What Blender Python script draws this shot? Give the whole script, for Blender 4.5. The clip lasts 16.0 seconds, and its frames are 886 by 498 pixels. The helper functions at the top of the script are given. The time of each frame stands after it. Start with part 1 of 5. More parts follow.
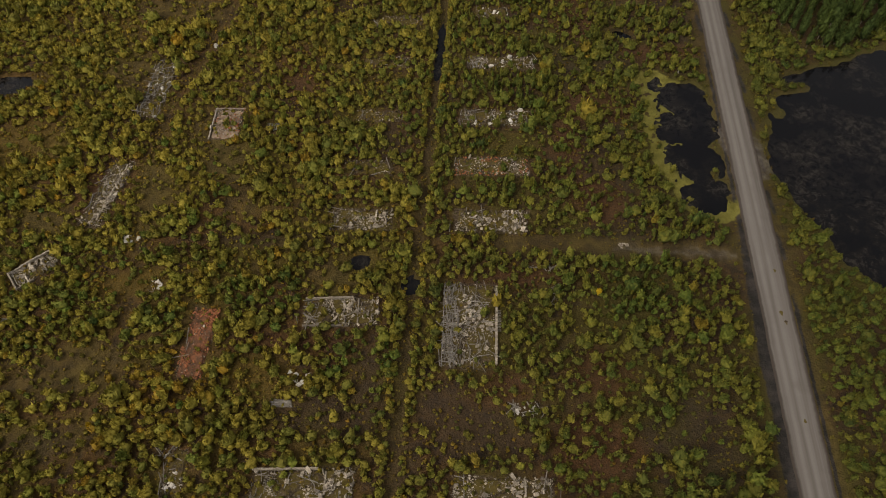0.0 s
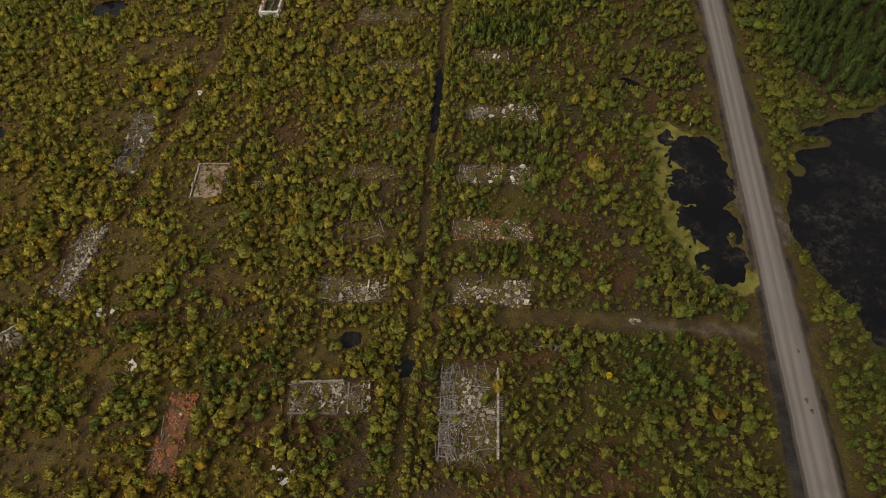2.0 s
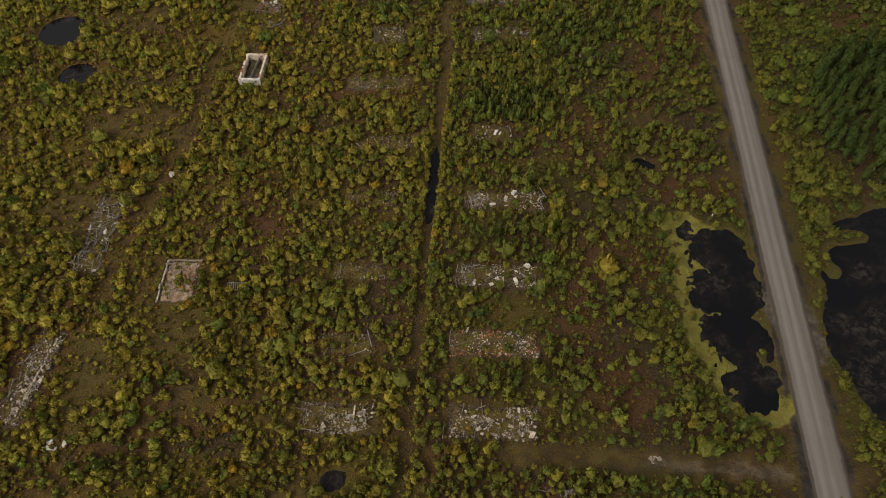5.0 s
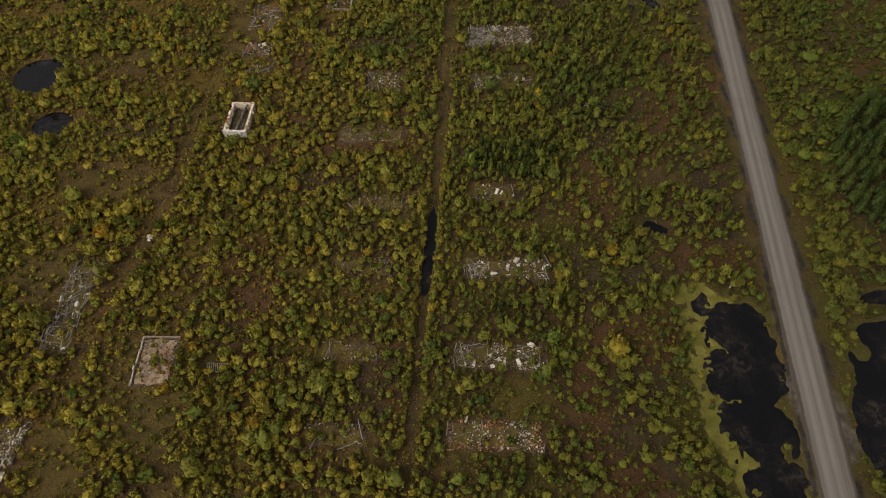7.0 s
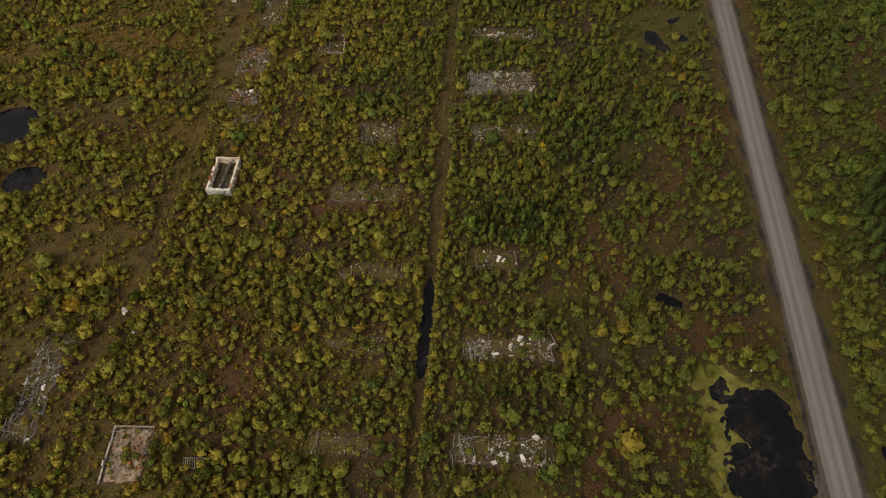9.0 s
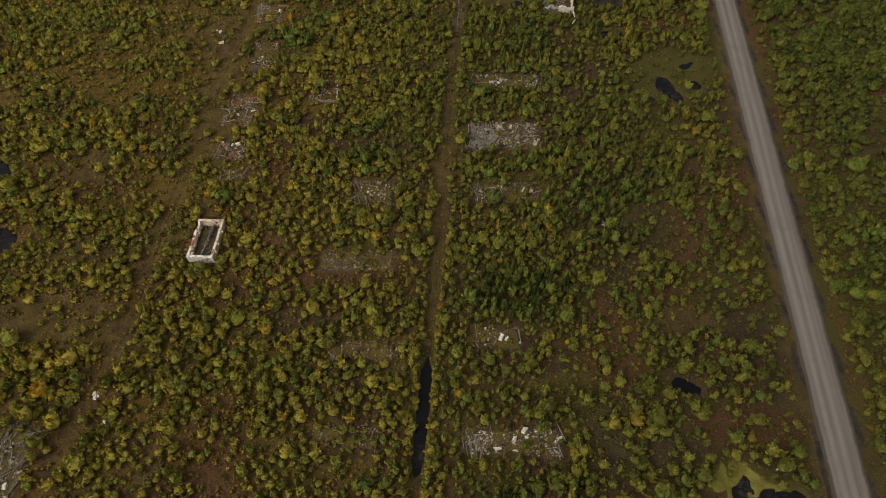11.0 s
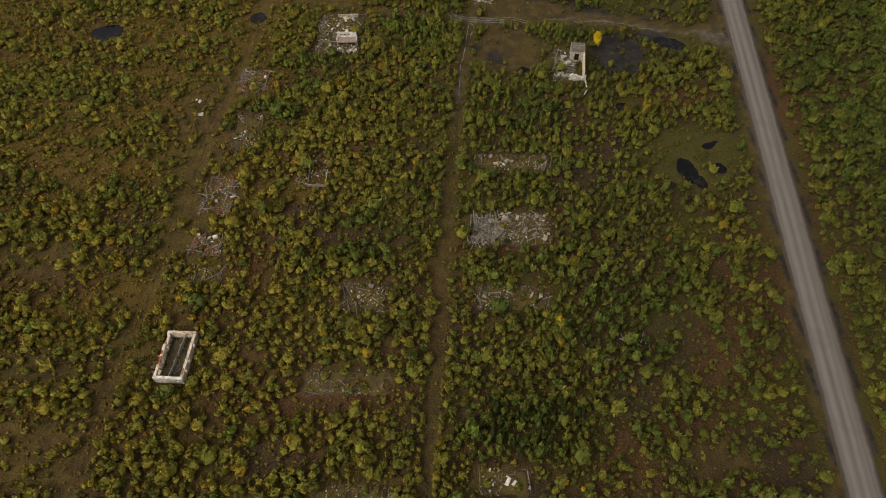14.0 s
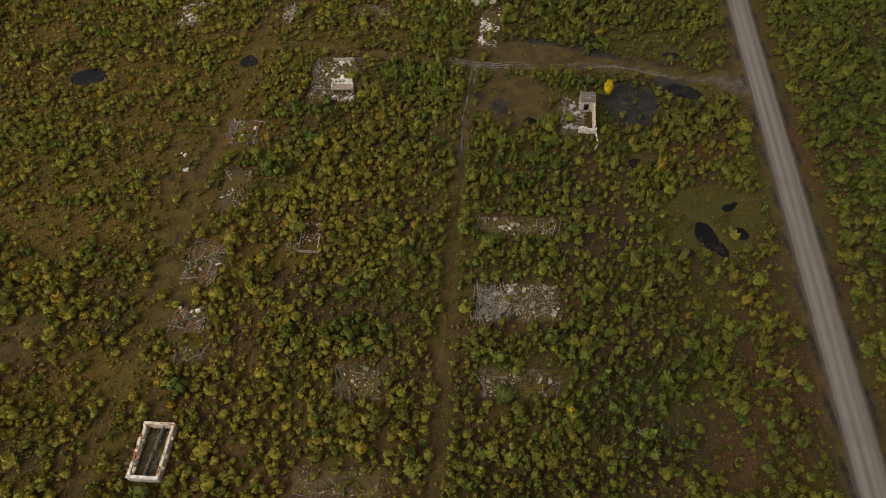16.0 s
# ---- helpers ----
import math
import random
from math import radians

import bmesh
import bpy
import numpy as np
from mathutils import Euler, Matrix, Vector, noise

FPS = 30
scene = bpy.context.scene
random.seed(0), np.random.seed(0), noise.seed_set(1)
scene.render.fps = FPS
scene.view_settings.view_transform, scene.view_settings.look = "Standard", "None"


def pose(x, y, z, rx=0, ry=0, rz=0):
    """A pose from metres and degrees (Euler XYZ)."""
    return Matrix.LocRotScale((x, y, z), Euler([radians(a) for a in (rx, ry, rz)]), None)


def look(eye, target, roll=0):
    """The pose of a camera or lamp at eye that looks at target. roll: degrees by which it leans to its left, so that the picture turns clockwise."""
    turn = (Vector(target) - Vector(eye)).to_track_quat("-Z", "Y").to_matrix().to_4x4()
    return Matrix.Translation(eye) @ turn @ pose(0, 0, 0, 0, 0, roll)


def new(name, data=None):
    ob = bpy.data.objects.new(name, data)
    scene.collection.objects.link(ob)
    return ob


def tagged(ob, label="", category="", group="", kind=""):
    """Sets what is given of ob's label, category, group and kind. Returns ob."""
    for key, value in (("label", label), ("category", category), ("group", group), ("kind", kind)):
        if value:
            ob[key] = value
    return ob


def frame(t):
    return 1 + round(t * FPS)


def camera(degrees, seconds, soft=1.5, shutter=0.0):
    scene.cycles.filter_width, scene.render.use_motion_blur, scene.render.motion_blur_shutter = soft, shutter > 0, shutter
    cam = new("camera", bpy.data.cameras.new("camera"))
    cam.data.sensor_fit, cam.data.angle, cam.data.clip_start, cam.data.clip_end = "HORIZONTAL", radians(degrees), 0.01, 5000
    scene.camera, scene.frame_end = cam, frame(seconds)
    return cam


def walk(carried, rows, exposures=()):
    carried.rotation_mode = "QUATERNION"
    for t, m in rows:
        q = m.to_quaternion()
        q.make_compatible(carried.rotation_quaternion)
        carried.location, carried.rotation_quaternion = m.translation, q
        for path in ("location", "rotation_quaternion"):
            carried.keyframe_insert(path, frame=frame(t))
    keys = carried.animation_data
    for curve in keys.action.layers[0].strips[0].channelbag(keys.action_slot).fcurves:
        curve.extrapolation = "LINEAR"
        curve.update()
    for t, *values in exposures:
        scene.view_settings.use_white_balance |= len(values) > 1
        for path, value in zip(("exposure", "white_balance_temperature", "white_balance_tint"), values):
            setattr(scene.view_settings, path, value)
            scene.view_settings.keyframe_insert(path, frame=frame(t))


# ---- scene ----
# A drone flies north at about 120 m over an abandoned northern settlement. y is north, x is east.
cam = camera(66, 16.0, soft=1.08)


def drone(x, y, z, pitch, yaw, roll):
    return pose(x, y, z, 90 + pitch, 0, yaw) @ pose(0, 0, 0, 0, 0, roll)


PATH = [
    (0, drone(-3.52, -72.10, 122.28, -56.176, 0.630, -2.697)),
    (1, drone(-3.13, -63.02, 121.98, -56.104, 0.528, -2.614)),
    (2, drone(-2.70, -53.97, 121.69, -56.028, 0.432, -2.532)),
    (3, drone(-2.26, -44.93, 121.40, -55.946, 0.343, -2.449)),
    (4, drone(-1.81, -35.92, 121.11, -55.860, 0.261, -2.366)),
    (5, drone(-1.35, -26.92, 120.83, -55.769, 0.186, -2.283)),
    (6, drone(-0.89, -17.94, 120.55, -55.673, 0.117, -2.201)),
    (7, drone(-0.44, -8.96, 120.27, -55.572, 0.055, -2.118)),
    (8, drone(0.00, 0.00, 120.00, -55.466, 0.000, -2.035)),
    (9, drone(0.42, 8.96, 119.73, -55.355, -0.048, -1.952)),
    (10, drone(0.80, 17.91, 119.47, -55.240, -0.090, -1.870)),
    (11, drone(1.16, 26.86, 119.21, -55.119, -0.125, -1.787)),
    (12, drone(1.47, 35.82, 118.95, -54.994, -0.153, -1.704)),
    (13, drone(1.73, 44.78, 118.70, -54.864, -0.174, -1.621)),
    (14, drone(1.94, 53.74, 118.45, -54.729, -0.189, -1.539)),
    (15, drone(2.08, 62.72, 118.20, -54.589, -0.197, -1.456)),
    (16, drone(2.16, 71.71, 117.96, -54.444, -0.198, -1.373)),
]
walk(cam, PATH, [(0, 0.52, 7200, 10), (16, 0.52, 7200, 10)])

# ---- light: an overcast sky, thin cloud, the sun behind it in the south-west ----
world = bpy.data.worlds.new("overcast_sky")
scene.world = world
world.use_nodes = True
wn, wl = world.node_tree.nodes, world.node_tree.links
sky = wn.new("ShaderNodeTexSky")
sky.sky_type, sky.sun_disc = "NISHITA", False
SUN_EL, SUN_AZ = radians(45), radians(240)
sky.sun_elevation, sky.sun_rotation = SUN_EL, SUN_AZ
sky.air_density, sky.dust_density, sky.ozone_density = 1.0, 4.0, 1.0
hsv = wn.new("ShaderNodeHueSaturation")
hsv.inputs["Saturation"].default_value = 0.25
wl.new(sky.outputs[0], hsv.inputs["Color"])
wl.new(hsv.outputs[0], wn["Background"].inputs["Color"])
wn["Background"].inputs["Strength"].default_value = 0.140
sun = new("sun", bpy.data.lights.new("sun", "SUN"))
sun.data.energy, sun.data.angle, sun.data.color = 0.50, radians(18), (1.0, 0.93, 0.82)
sun_way = Vector((math.sin(SUN_AZ) * math.cos(SUN_EL), math.cos(SUN_AZ) * math.cos(SUN_EL), math.sin(SUN_EL)))
sun.matrix_world = look(sun_way * 300 + Vector((0, 100, 0)), (0, 100, 0))

# ---- materials ----


class Nodes:
    """A short way to write a node material."""

    def __init__(self, name, rough=0.9, spec=0.3):
        self.mat = bpy.data.materials.new(name)
        self.mat.use_nodes = True
        self.t = self.mat.node_tree
        self.bsdf = self.t.nodes["Principled BSDF"]
        self.bsdf.inputs["Roughness"].default_value = rough
        self.bsdf.inputs["Specular IOR Level"].default_value = spec

    def node(self, kind):
        return self.t.nodes.new("ShaderNode" + kind)

    def put(self, socket, value):
        if isinstance(value, bpy.types.NodeSocket):
            self.t.links.new(value, socket)
        elif isinstance(value, tuple) and len(value) == 3 and socket.type == "RGBA":
            socket.default_value = (*value, 1)
        else:
            socket.default_value = value

    def coords(self, kind="Object"):
        return self.node("TexCoord").outputs[kind]

    def noise(self, scale, detail=4.0, rough=0.6, vec=None, distort=0.0):
        n = self.node("TexNoise")
        self.put(n.inputs["Vector"], vec if vec else self.coords())
        n.inputs["Scale"].default_value, n.inputs["Detail"].default_value = scale, detail
        n.inputs["Roughness"].default_value, n.inputs["Distortion"].default_value = rough, distort
        return n.outputs["Fac"]

    def step(self, value, lo, hi, a=0.0, b=1.0):
        n = self.node("MapRange")
        n.interpolation_type = "SMOOTHSTEP"
        for socket, v in zip(n.inputs, (value, lo, hi, a, b)):
            self.put(socket, v)
        return n.outputs[0]

    def math(self, op, a, b=0.0):
        n = self.node("Math")
        n.operation = op
        self.put(n.inputs[0], a), self.put(n.inputs[1], b)
        return n.outputs[0]

    def mix(self, fac, a, b, blend="MIX"):
        n = self.node("Mix")
        n.data_type, n.blend_type = "RGBA", blend
        self.put(n.inputs["Factor"], fac), self.put(n.inputs[6], a), self.put(n.inputs[7], b)
        return n.outputs[2]

    def attr(self, name, out="Fac"):
        n = self.node("Attribute")
        n.attribute_name = name
        return n.outputs[out]

    def bump(self, height, strength=0.5, distance=0.1):
        n = self.node("Bump")
        n.inputs["Strength"].default_value, n.inputs["Distance"].default_value = strength, distance
        self.put(n.inputs["Height"], height)
        self.put(self.bsdf.inputs["Normal"], n.outputs[0])

    def done(self, colour):
        self.put(self.bsdf.inputs["Base Color"], colour)
        return self.mat


def ground_material():
    m = Nodes("bog_ground", 0.95, 0.15)
    big, mid, fine = m.noise(0.045, 5), m.noise(0.35, 5, 0.65), m.noise(2.6, 4, 0.7)
    place = m.node("SeparateXYZ")
    m.put(place.inputs[0], m.coords())
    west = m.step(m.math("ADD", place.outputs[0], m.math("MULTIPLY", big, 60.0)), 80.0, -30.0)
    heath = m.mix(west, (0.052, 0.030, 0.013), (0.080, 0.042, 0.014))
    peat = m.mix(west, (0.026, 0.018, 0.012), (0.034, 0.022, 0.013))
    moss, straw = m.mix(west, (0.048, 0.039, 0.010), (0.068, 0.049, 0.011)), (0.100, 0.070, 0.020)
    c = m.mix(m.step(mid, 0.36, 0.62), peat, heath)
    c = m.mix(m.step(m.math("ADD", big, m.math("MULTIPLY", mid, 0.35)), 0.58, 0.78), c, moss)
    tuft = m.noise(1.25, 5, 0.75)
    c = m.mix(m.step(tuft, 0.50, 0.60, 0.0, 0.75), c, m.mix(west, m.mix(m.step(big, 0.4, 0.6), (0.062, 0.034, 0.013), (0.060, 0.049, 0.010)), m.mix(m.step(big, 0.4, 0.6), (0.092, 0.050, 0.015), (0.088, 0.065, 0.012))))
    c = m.mix(m.math("MULTIPLY", m.step(fine, 0.5, 0.75), 0.30), c, straw)
    edge = m.math("MULTIPLY", m.math("SUBTRACT", m.noise(0.9, 4, 0.7), 0.5), 0.9)

    def cover(base, name, colour, hard=0.22, most=1.0):
        k = m.step(m.math("ADD", m.attr(name), edge), 0.5 - hard, 0.5 + hard, 0.0, most)
        return m.mix(k, base, colour)

    c = cover(c, "peat", m.mix(m.step(fine, 0.4, 0.7), (0.026, 0.019, 0.013), (0.058, 0.039, 0.021)), 0.45, 0.7)
    c = cover(c, "rust", m.mix(m.step(fine, 0.35, 0.65), (0.042, 0.021, 0.010), (0.088, 0.042, 0.018)), 0.45, 0.8)
    c = cover(c, "grass", m.mix(m.step(fine, 0.35, 0.65), m.mix(west, (0.036, 0.034, 0.009), (0.060, 0.044, 0.010)), m.mix(west, (0.064, 0.056, 0.012), (0.115, 0.070, 0.013))), 0.4, 0.8)
    c = cover(c, "mud", m.mix(m.step(mid, 0.4, 0.65), (0.046, 0.033, 0.012), (0.086, 0.060, 0.018)), 0.42, 0.72)
    c = cover(c, "ash", m.mix(m.step(mid, 0.35, 0.7), (0.013, 0.012, 0.012), (0.036, 0.031, 0.029)), 0.2, 0.95)
    c = cover(c, "clay", m.mix(m.step(mid, 0.35, 0.7), (0.050, 0.040, 0.032), (0.135, 0.116, 0.098)), 0.35, 0.85)
    c = cover(c, "debris", m.mix(m.step(m.noise(3.5, 4, 0.8), 0.45, 0.62), (0.040, 0.027, 0.017), (0.14, 0.105, 0.07)), 0.25, 0.8)
    c = cover(c, "algae", m.mix(m.step(mid, 0.3, 0.7), (0.095, 0.086, 0.016), (0.165, 0.148, 0.034)), 0.22, 0.95)
    m.bump(m.math("ADD", fine, m.math("ADD", mid, tuft)), 1.0, 0.3)
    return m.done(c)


def road_material():
    m = Nodes("gravel_road", 0.9, 0.25)
    g = m.noise(9.0, 4, 0.75)
    along = m.node("Mapping")
    m.put(along.inputs["Vector"], m.coords("UV"))
    along.inputs["Scale"].default_value = (3.2, 0.03, 1.0)
    streak = m.noise(1.0, 5, 0.65, along.outputs[0])
    wide = m.node("Mapping")
    m.put(wide.inputs["Vector"], m.coords("UV"))
    wide.inputs["Scale"].default_value = (5.0, 0.016, 1.0)
    rut = m.noise(1.0, 3, 0.6, wide.outputs[0])
    patch = m.noise(0.12, 4, 0.6)
    c = m.mix(m.step(streak, 0.35, 0.65), (0.084, 0.073, 0.064), (0.110, 0.097, 0.086))
    c = m.mix(m.step(rut, 0.45, 0.70, 0.0, 0.45), c, (0.140, 0.126, 0.113))
    c = m.mix(m.math("MULTIPLY", m.attr("rut"), m.step(patch, 0.3, 0.6, 0.5, 0.85)), c, (0.150, 0.136, 0.121))
    c = m.mix(m.step(patch, 0.5, 0.7, 0.0, 0.4), c, (0.080, 0.068, 0.058))
    c = m.mix(m.step(g, 0.5, 0.75, 0.0, 0.3), c, (0.07, 0.059, 0.05))
    edge = m.math("ADD", m.attr("verge"), m.math("MULTIPLY", m.math("SUBTRACT", m.noise(0.7, 4, 0.7), 0.5), 0.55))
    c = m.mix(m.step(edge, 0.30, 0.85, 0.0, 0.92), c, (0.040, 0.030, 0.023))
    m.bump(g, 0.5, 0.04)
    return m.done(c)


def water_material():
    m = Nodes("bog_water", 0.06, 0.10)
    k = m.noise(0.07, 4, 0.6)
    m.bump(m.noise(1.5, 2), 0.03, 0.02)
    # lighter patches: drowned weeds, and cloud reflections painted into the water colour
    weed_and_cloud = m.math("MULTIPLY", m.step(k, 0.40, 0.60), m.step(m.noise(0.5, 7, 0.85, None, 0.6), 0.42, 0.66))
    m.put(m.bsdf.inputs["Roughness"], m.step(weed_and_cloud, 0.0, 1.0, 0.06, 0.5))
    return m.done(m.mix(weed_and_cloud, (0.004, 0.004, 0.005), (0.024, 0.020, 0.016)))


def foliage(m, tint, rnd, turned=1.0):
    """Leaf colour round a tint: spray by spray, and patches that have turned."""
    fine, mid = m.noise(3.2, 3, 0.75), m.noise(0.9, 3, 0.6)
    c = m.mix(m.step(fine, 0.38, 0.62, 0.4, 0.9), m.mix(0.45, tint, (0.024, 0.025, 0.007)), tint)
    c = m.mix(m.step(mid, 0.48, 0.75, 0.0, 0.35 * turned), c, m.mix(0.5, tint, (0.26, 0.17, 0.02)))
    c = m.mix(m.step(rnd, 0.0, 0.5, 0.25, 0.0), c, m.mix(0.6, tint, (0.020, 0.024, 0.007)))
    c = m.mix(m.step(rnd, 0.6, 1.0, 0.0, 0.28 * turned), c, m.mix(0.35, tint, (0.36, 0.29, 0.04)))
    m.bump(fine, 0.35, 0.2)
    return c


def leaf_material(name):
    """The leaf colour comes from each plant; sprays and crown bodies vary about it."""
    m = Nodes(name, 0.85, 0.12)
    return m.done(foliage(m, m.attr("leaf", "Color"), m.node("NewGeometry").outputs["Random Per Island"]))


def solid(name, a, b, scale=1.5, rough=0.9, spread=0.5, dark=None, bump=0.4):
    """Two tones broken up at two scales, a tone per piece, and dark stains."""
    m = Nodes(name, rough, 0.25)
    n1, n2 = m.noise(scale, 5, 0.7), m.noise(scale * 7, 4, 0.7)
    c = m.mix(m.step(m.math("ADD", m.math("MULTIPLY", n1, 0.7), m.math("MULTIPLY", n2, 0.3)), 0.4, 0.62), a, b)
    rnd = m.math("FRACT", m.math("ADD", m.node("ObjectInfo").outputs["Random"], m.node("NewGeometry").outputs["Random Per Island"]))
    c = m.mix(m.math("MULTIPLY", rnd, spread), c, dark or tuple(0.3 * v for v in a))
    m.bump(n2, bump, 0.03)
    return m.done(c)


GROUND, ROAD, WATER = ground_material(), road_material(), water_material()
LEAF = leaf_material("leaves")
BARK = solid("bark", (0.10, 0.085, 0.065), (0.17, 0.15, 0.125), 4)
TIMBER = solid("weathered_timber", (0.13, 0.115, 0.096), (0.31, 0.285, 0.25), 2.5, spread=0.75, dark=(0.06, 0.048, 0.038))
CONCRETE = solid("broken_concrete", (0.22, 0.185, 0.14), (0.54, 0.47, 0.37), 2.2, spread=0.85, dark=(0.07, 0.055, 0.042))
WHITEWASH = solid("white_plaster", (0.34, 0.31, 0.265), (0.72, 0.69, 0.63), 1.6, spread=0.5, dark=(0.24, 0.205, 0.16))
PALE = solid("cream_plaster", (0.33, 0.27, 0.20), (0.62, 0.55, 0.45), 1.3, spread=0.25, dark=(0.24, 0.16, 0.11))
GROUNDLIKE = solid("overgrown_floor", (0.030, 0.024, 0.014), (0.070, 0.058, 0.022), 1.1, spread=0.1)
REDBED = solid("brick_dust", (0.050, 0.028, 0.014), (0.170, 0.066, 0.030), 1.0, spread=0.1, dark=(0.04, 0.03, 0.02))
FLOORBED = solid("worn_screed", (0.13, 0.085, 0.055), (0.29, 0.225, 0.16), 0.7, spread=0.1)
BRICK = solid("red_brick", (0.22, 0.075, 0.032), (0.34, 0.13, 0.055), 2.0, spread=0.5, dark=(0.10, 0.05, 0.035))
PLASTER = solid("stained_plaster", (0.22, 0.185, 0.15), (0.54, 0.49, 0.42), 2.0, spread=0.75, dark=(0.13, 0.09, 0.06))
RUST = solid("rusty_steel", (0.10, 0.052, 0.03), (0.19, 0.10, 0.06), 3, 0.7, dark=(0.04, 0.03, 0.025))
GREYSTEEL = solid("grey_steel", (0.20, 0.21, 0.20), (0.34, 0.35, 0.34), 3, 0.6, dark=(0.1, 0.08, 0.06))
SILT = solid("wet_silt", (0.060, 0.058, 0.054), (0.17, 0.17, 0.165), 1.4, 0.35, 0.1, (0.05, 0.045, 0.04), 0.1)
DEBRIS = solid("earthy_rubble", (0.060, 0.043, 0.028), (0.145, 0.108, 0.070), 1.6, spread=0.8, dark=(0.030, 0.022, 0.014))


def bed_material():
    """The trodden bed of a ruin: peat, plaster dust and patches of moss."""
    m = Nodes("ruin_bed", 0.95, 0.15)
    n1, n2, n3 = m.noise(0.8, 5, 0.7), m.noise(4.5, 4, 0.75), m.noise(0.45, 4, 0.6)
    c = m.mix(m.step(n1, 0.4, 0.62), (0.028, 0.020, 0.012), (0.078, 0.054, 0.030))
    c = m.mix(m.step(n2, 0.54, 0.68, 0.0, 0.7), c, (0.20, 0.155, 0.10))
    c = m.mix(m.step(m.math("ADD", n3, m.math("MULTIPLY", n2, 0.3)), 0.55, 0.68, 0.0, 0.85), c, (0.075, 0.056, 0.012))
    m.bump(m.math("ADD", n2, n1), 0.8, 0.12)
    return m.done(c)


SOOT = bed_material()

# ---- plan of the land ----
ROAD_HALF = 3.5


def road_x(y):
    return 62.85 + 0.1045 * y


def ditch_x(y):
    return -11.0 + 0.103 * y


def lattice(ix, iy, seed):
    h = (ix.astype(np.int64) * 374761393 + iy.astype(np.int64) * 668265263 + seed * 974634599) & 0x7FFFFFFF
    h = ((h ^ (h >> 13)) * 1274126177) & 0x7FFFFFFF
    return ((h ^ (h >> 16)) & 0xFFFF) / 65535.0


def value_noise(x, y, size, seed=0):
    """Smooth noise from 0 to 1 with features of that size in metres."""
    u, v = np.asarray(x, float) / size, np.asarray(y, float) / size
    iu, iv = np.floor(u), np.floor(v)
    fu, fv = u - iu, v - iv
    fu, fv = fu * fu * (3 - 2 * fu), fv * fv * (3 - 2 * fv)
    a, b = lattice(iu, iv, seed), lattice(iu + 1, iv, seed)
    c, d = lattice(iu, iv + 1, seed), lattice(iu + 1, iv + 1, seed)
    return (a * (1 - fu) + b * fu) * (1 - fv) + (c * (1 - fu) + d * fu) * fv


def rough_noise(x, y, size, seed=0):
    return (value_noise(x, y, size, seed) * 0.5 + value_noise(x, y, size / 2.1, seed + 1) * 0.3
            + value_noise(x, y, size / 4.3, seed + 2) * 0.2)


def smooth(v, lo, hi):
    k = np.clip((v - lo) / (hi - lo), 0, 1)
    return k * k * (3 - 2 * k)


def oval(x, y, cx, cy, rx, ry, turn=0.0):
    """About the distance to an ellipse's edge in metres, negative inside."""
    c, s = math.cos(radians(turn)), math.sin(radians(turn))
    dx, dy = x - cx, y - cy
    u, v = (c * dx + s * dy) / rx, (-s * dx + c * dy) / ry
    return (np.hypot(u, v) - 1) * min(rx, ry)


def segment(x, y, ax, ay, bx, by):
    """The distance to a straight line between two places."""
    k = np.clip(((x - ax) * (bx - ax) + (y - ay) * (by - ay)) / ((bx - ax) ** 2 + (by - ay) ** 2), 0, 1)
    return np.hypot(x - ax - k * (bx - ax), y - ay - k * (by - ay))


def polyline(x, y, pts):
    return np.minimum.reduce([segment(x, y, *a, *b) for a, b in zip(pts, pts[1:])])


# Ponds as unions of ovals: x, y, half width, half length, turn.
WEEDY_POND = [(56.4, 51.0, 7.0, 6.8, 0), (55.6, 42, 7.2, 8, 0), (54.2, 32, 6.8, 8, 0), (55.2, 22, 5.0, 5.5, 0), (50.6, 57.2, 1.8, 2.6, 10)]
WEEDY_BAY = [(54, 41, 11.5, 20, 8), (50, 56, 6, 7, 0), (55, 24, 7, 12, 20)]
LAKE = [(100, 38, 24, 24, 20), (88, 25, 15, 20, 20), (92, 6, 12, 14, 40), (108, 58, 14, 8, 20), (87, 56.5, 5, 3, -15), (120, 20, 24, 30, 0)]
LAKE_SPIT = [(84.2, 54.3, 5.2, 1.9, 5), (78, 48, 3, 5, 20)]
POOLS = [(-105.5, 133.5, 6.3, 6, 0), (-96.5, 115.5, 4.4, 4, 10), (-89, 214.6, 4.4, 3, 0), (-47.8, 219, 2.4, 2.1, 0),
         (59.0, 157.6, 1.9, 3.4, 12), (45.6, 77.0, 2.3, 1.0, -25), (64.5, 202.8, 4.6, 2.1, -25),
         (64.2, 217, 2.0, 1.2, 0), (47.8, 179.2, 1.6, 1.3, 0), (24.9, 194.1, 1.5, 0.9, 0), (-11.6, 0.8, 1.8, 1.9, 0), (-22.4, 7.2, 2.1, 1.7, 0), (-117, 67, 6, 3.2, 0),
         (66.0, 165.4, 2.6, 0.8, 20), (66.6, 157.8, 1.0, 1.8, 0), (53.6, 153.3, 1.5, 0.8, 0), (61.2, 154.2, 1.0, 2.0, 20)]


def pond(x, y, ovals):
    return np.minimum.reduce([oval(x, y, *o) for o in ovals])


def weedy_edge(x, y):
    """The weedy pond's ragged edge, with coves and a few islets of reed."""
    reed = smooth(rough_noise(x, y, 2.6, 52), 0.56, 0.70) * smooth(pond(x, y, WEEDY_POND), -4.6, -1.2)
    return pond(x, y, WEEDY_POND) + (rough_noise(x, y, 6.0, 40) - 0.5) * 3.2 + (value_noise(x, y, 1.3, 50) - 0.5) * 1.2 + reed * 3.0


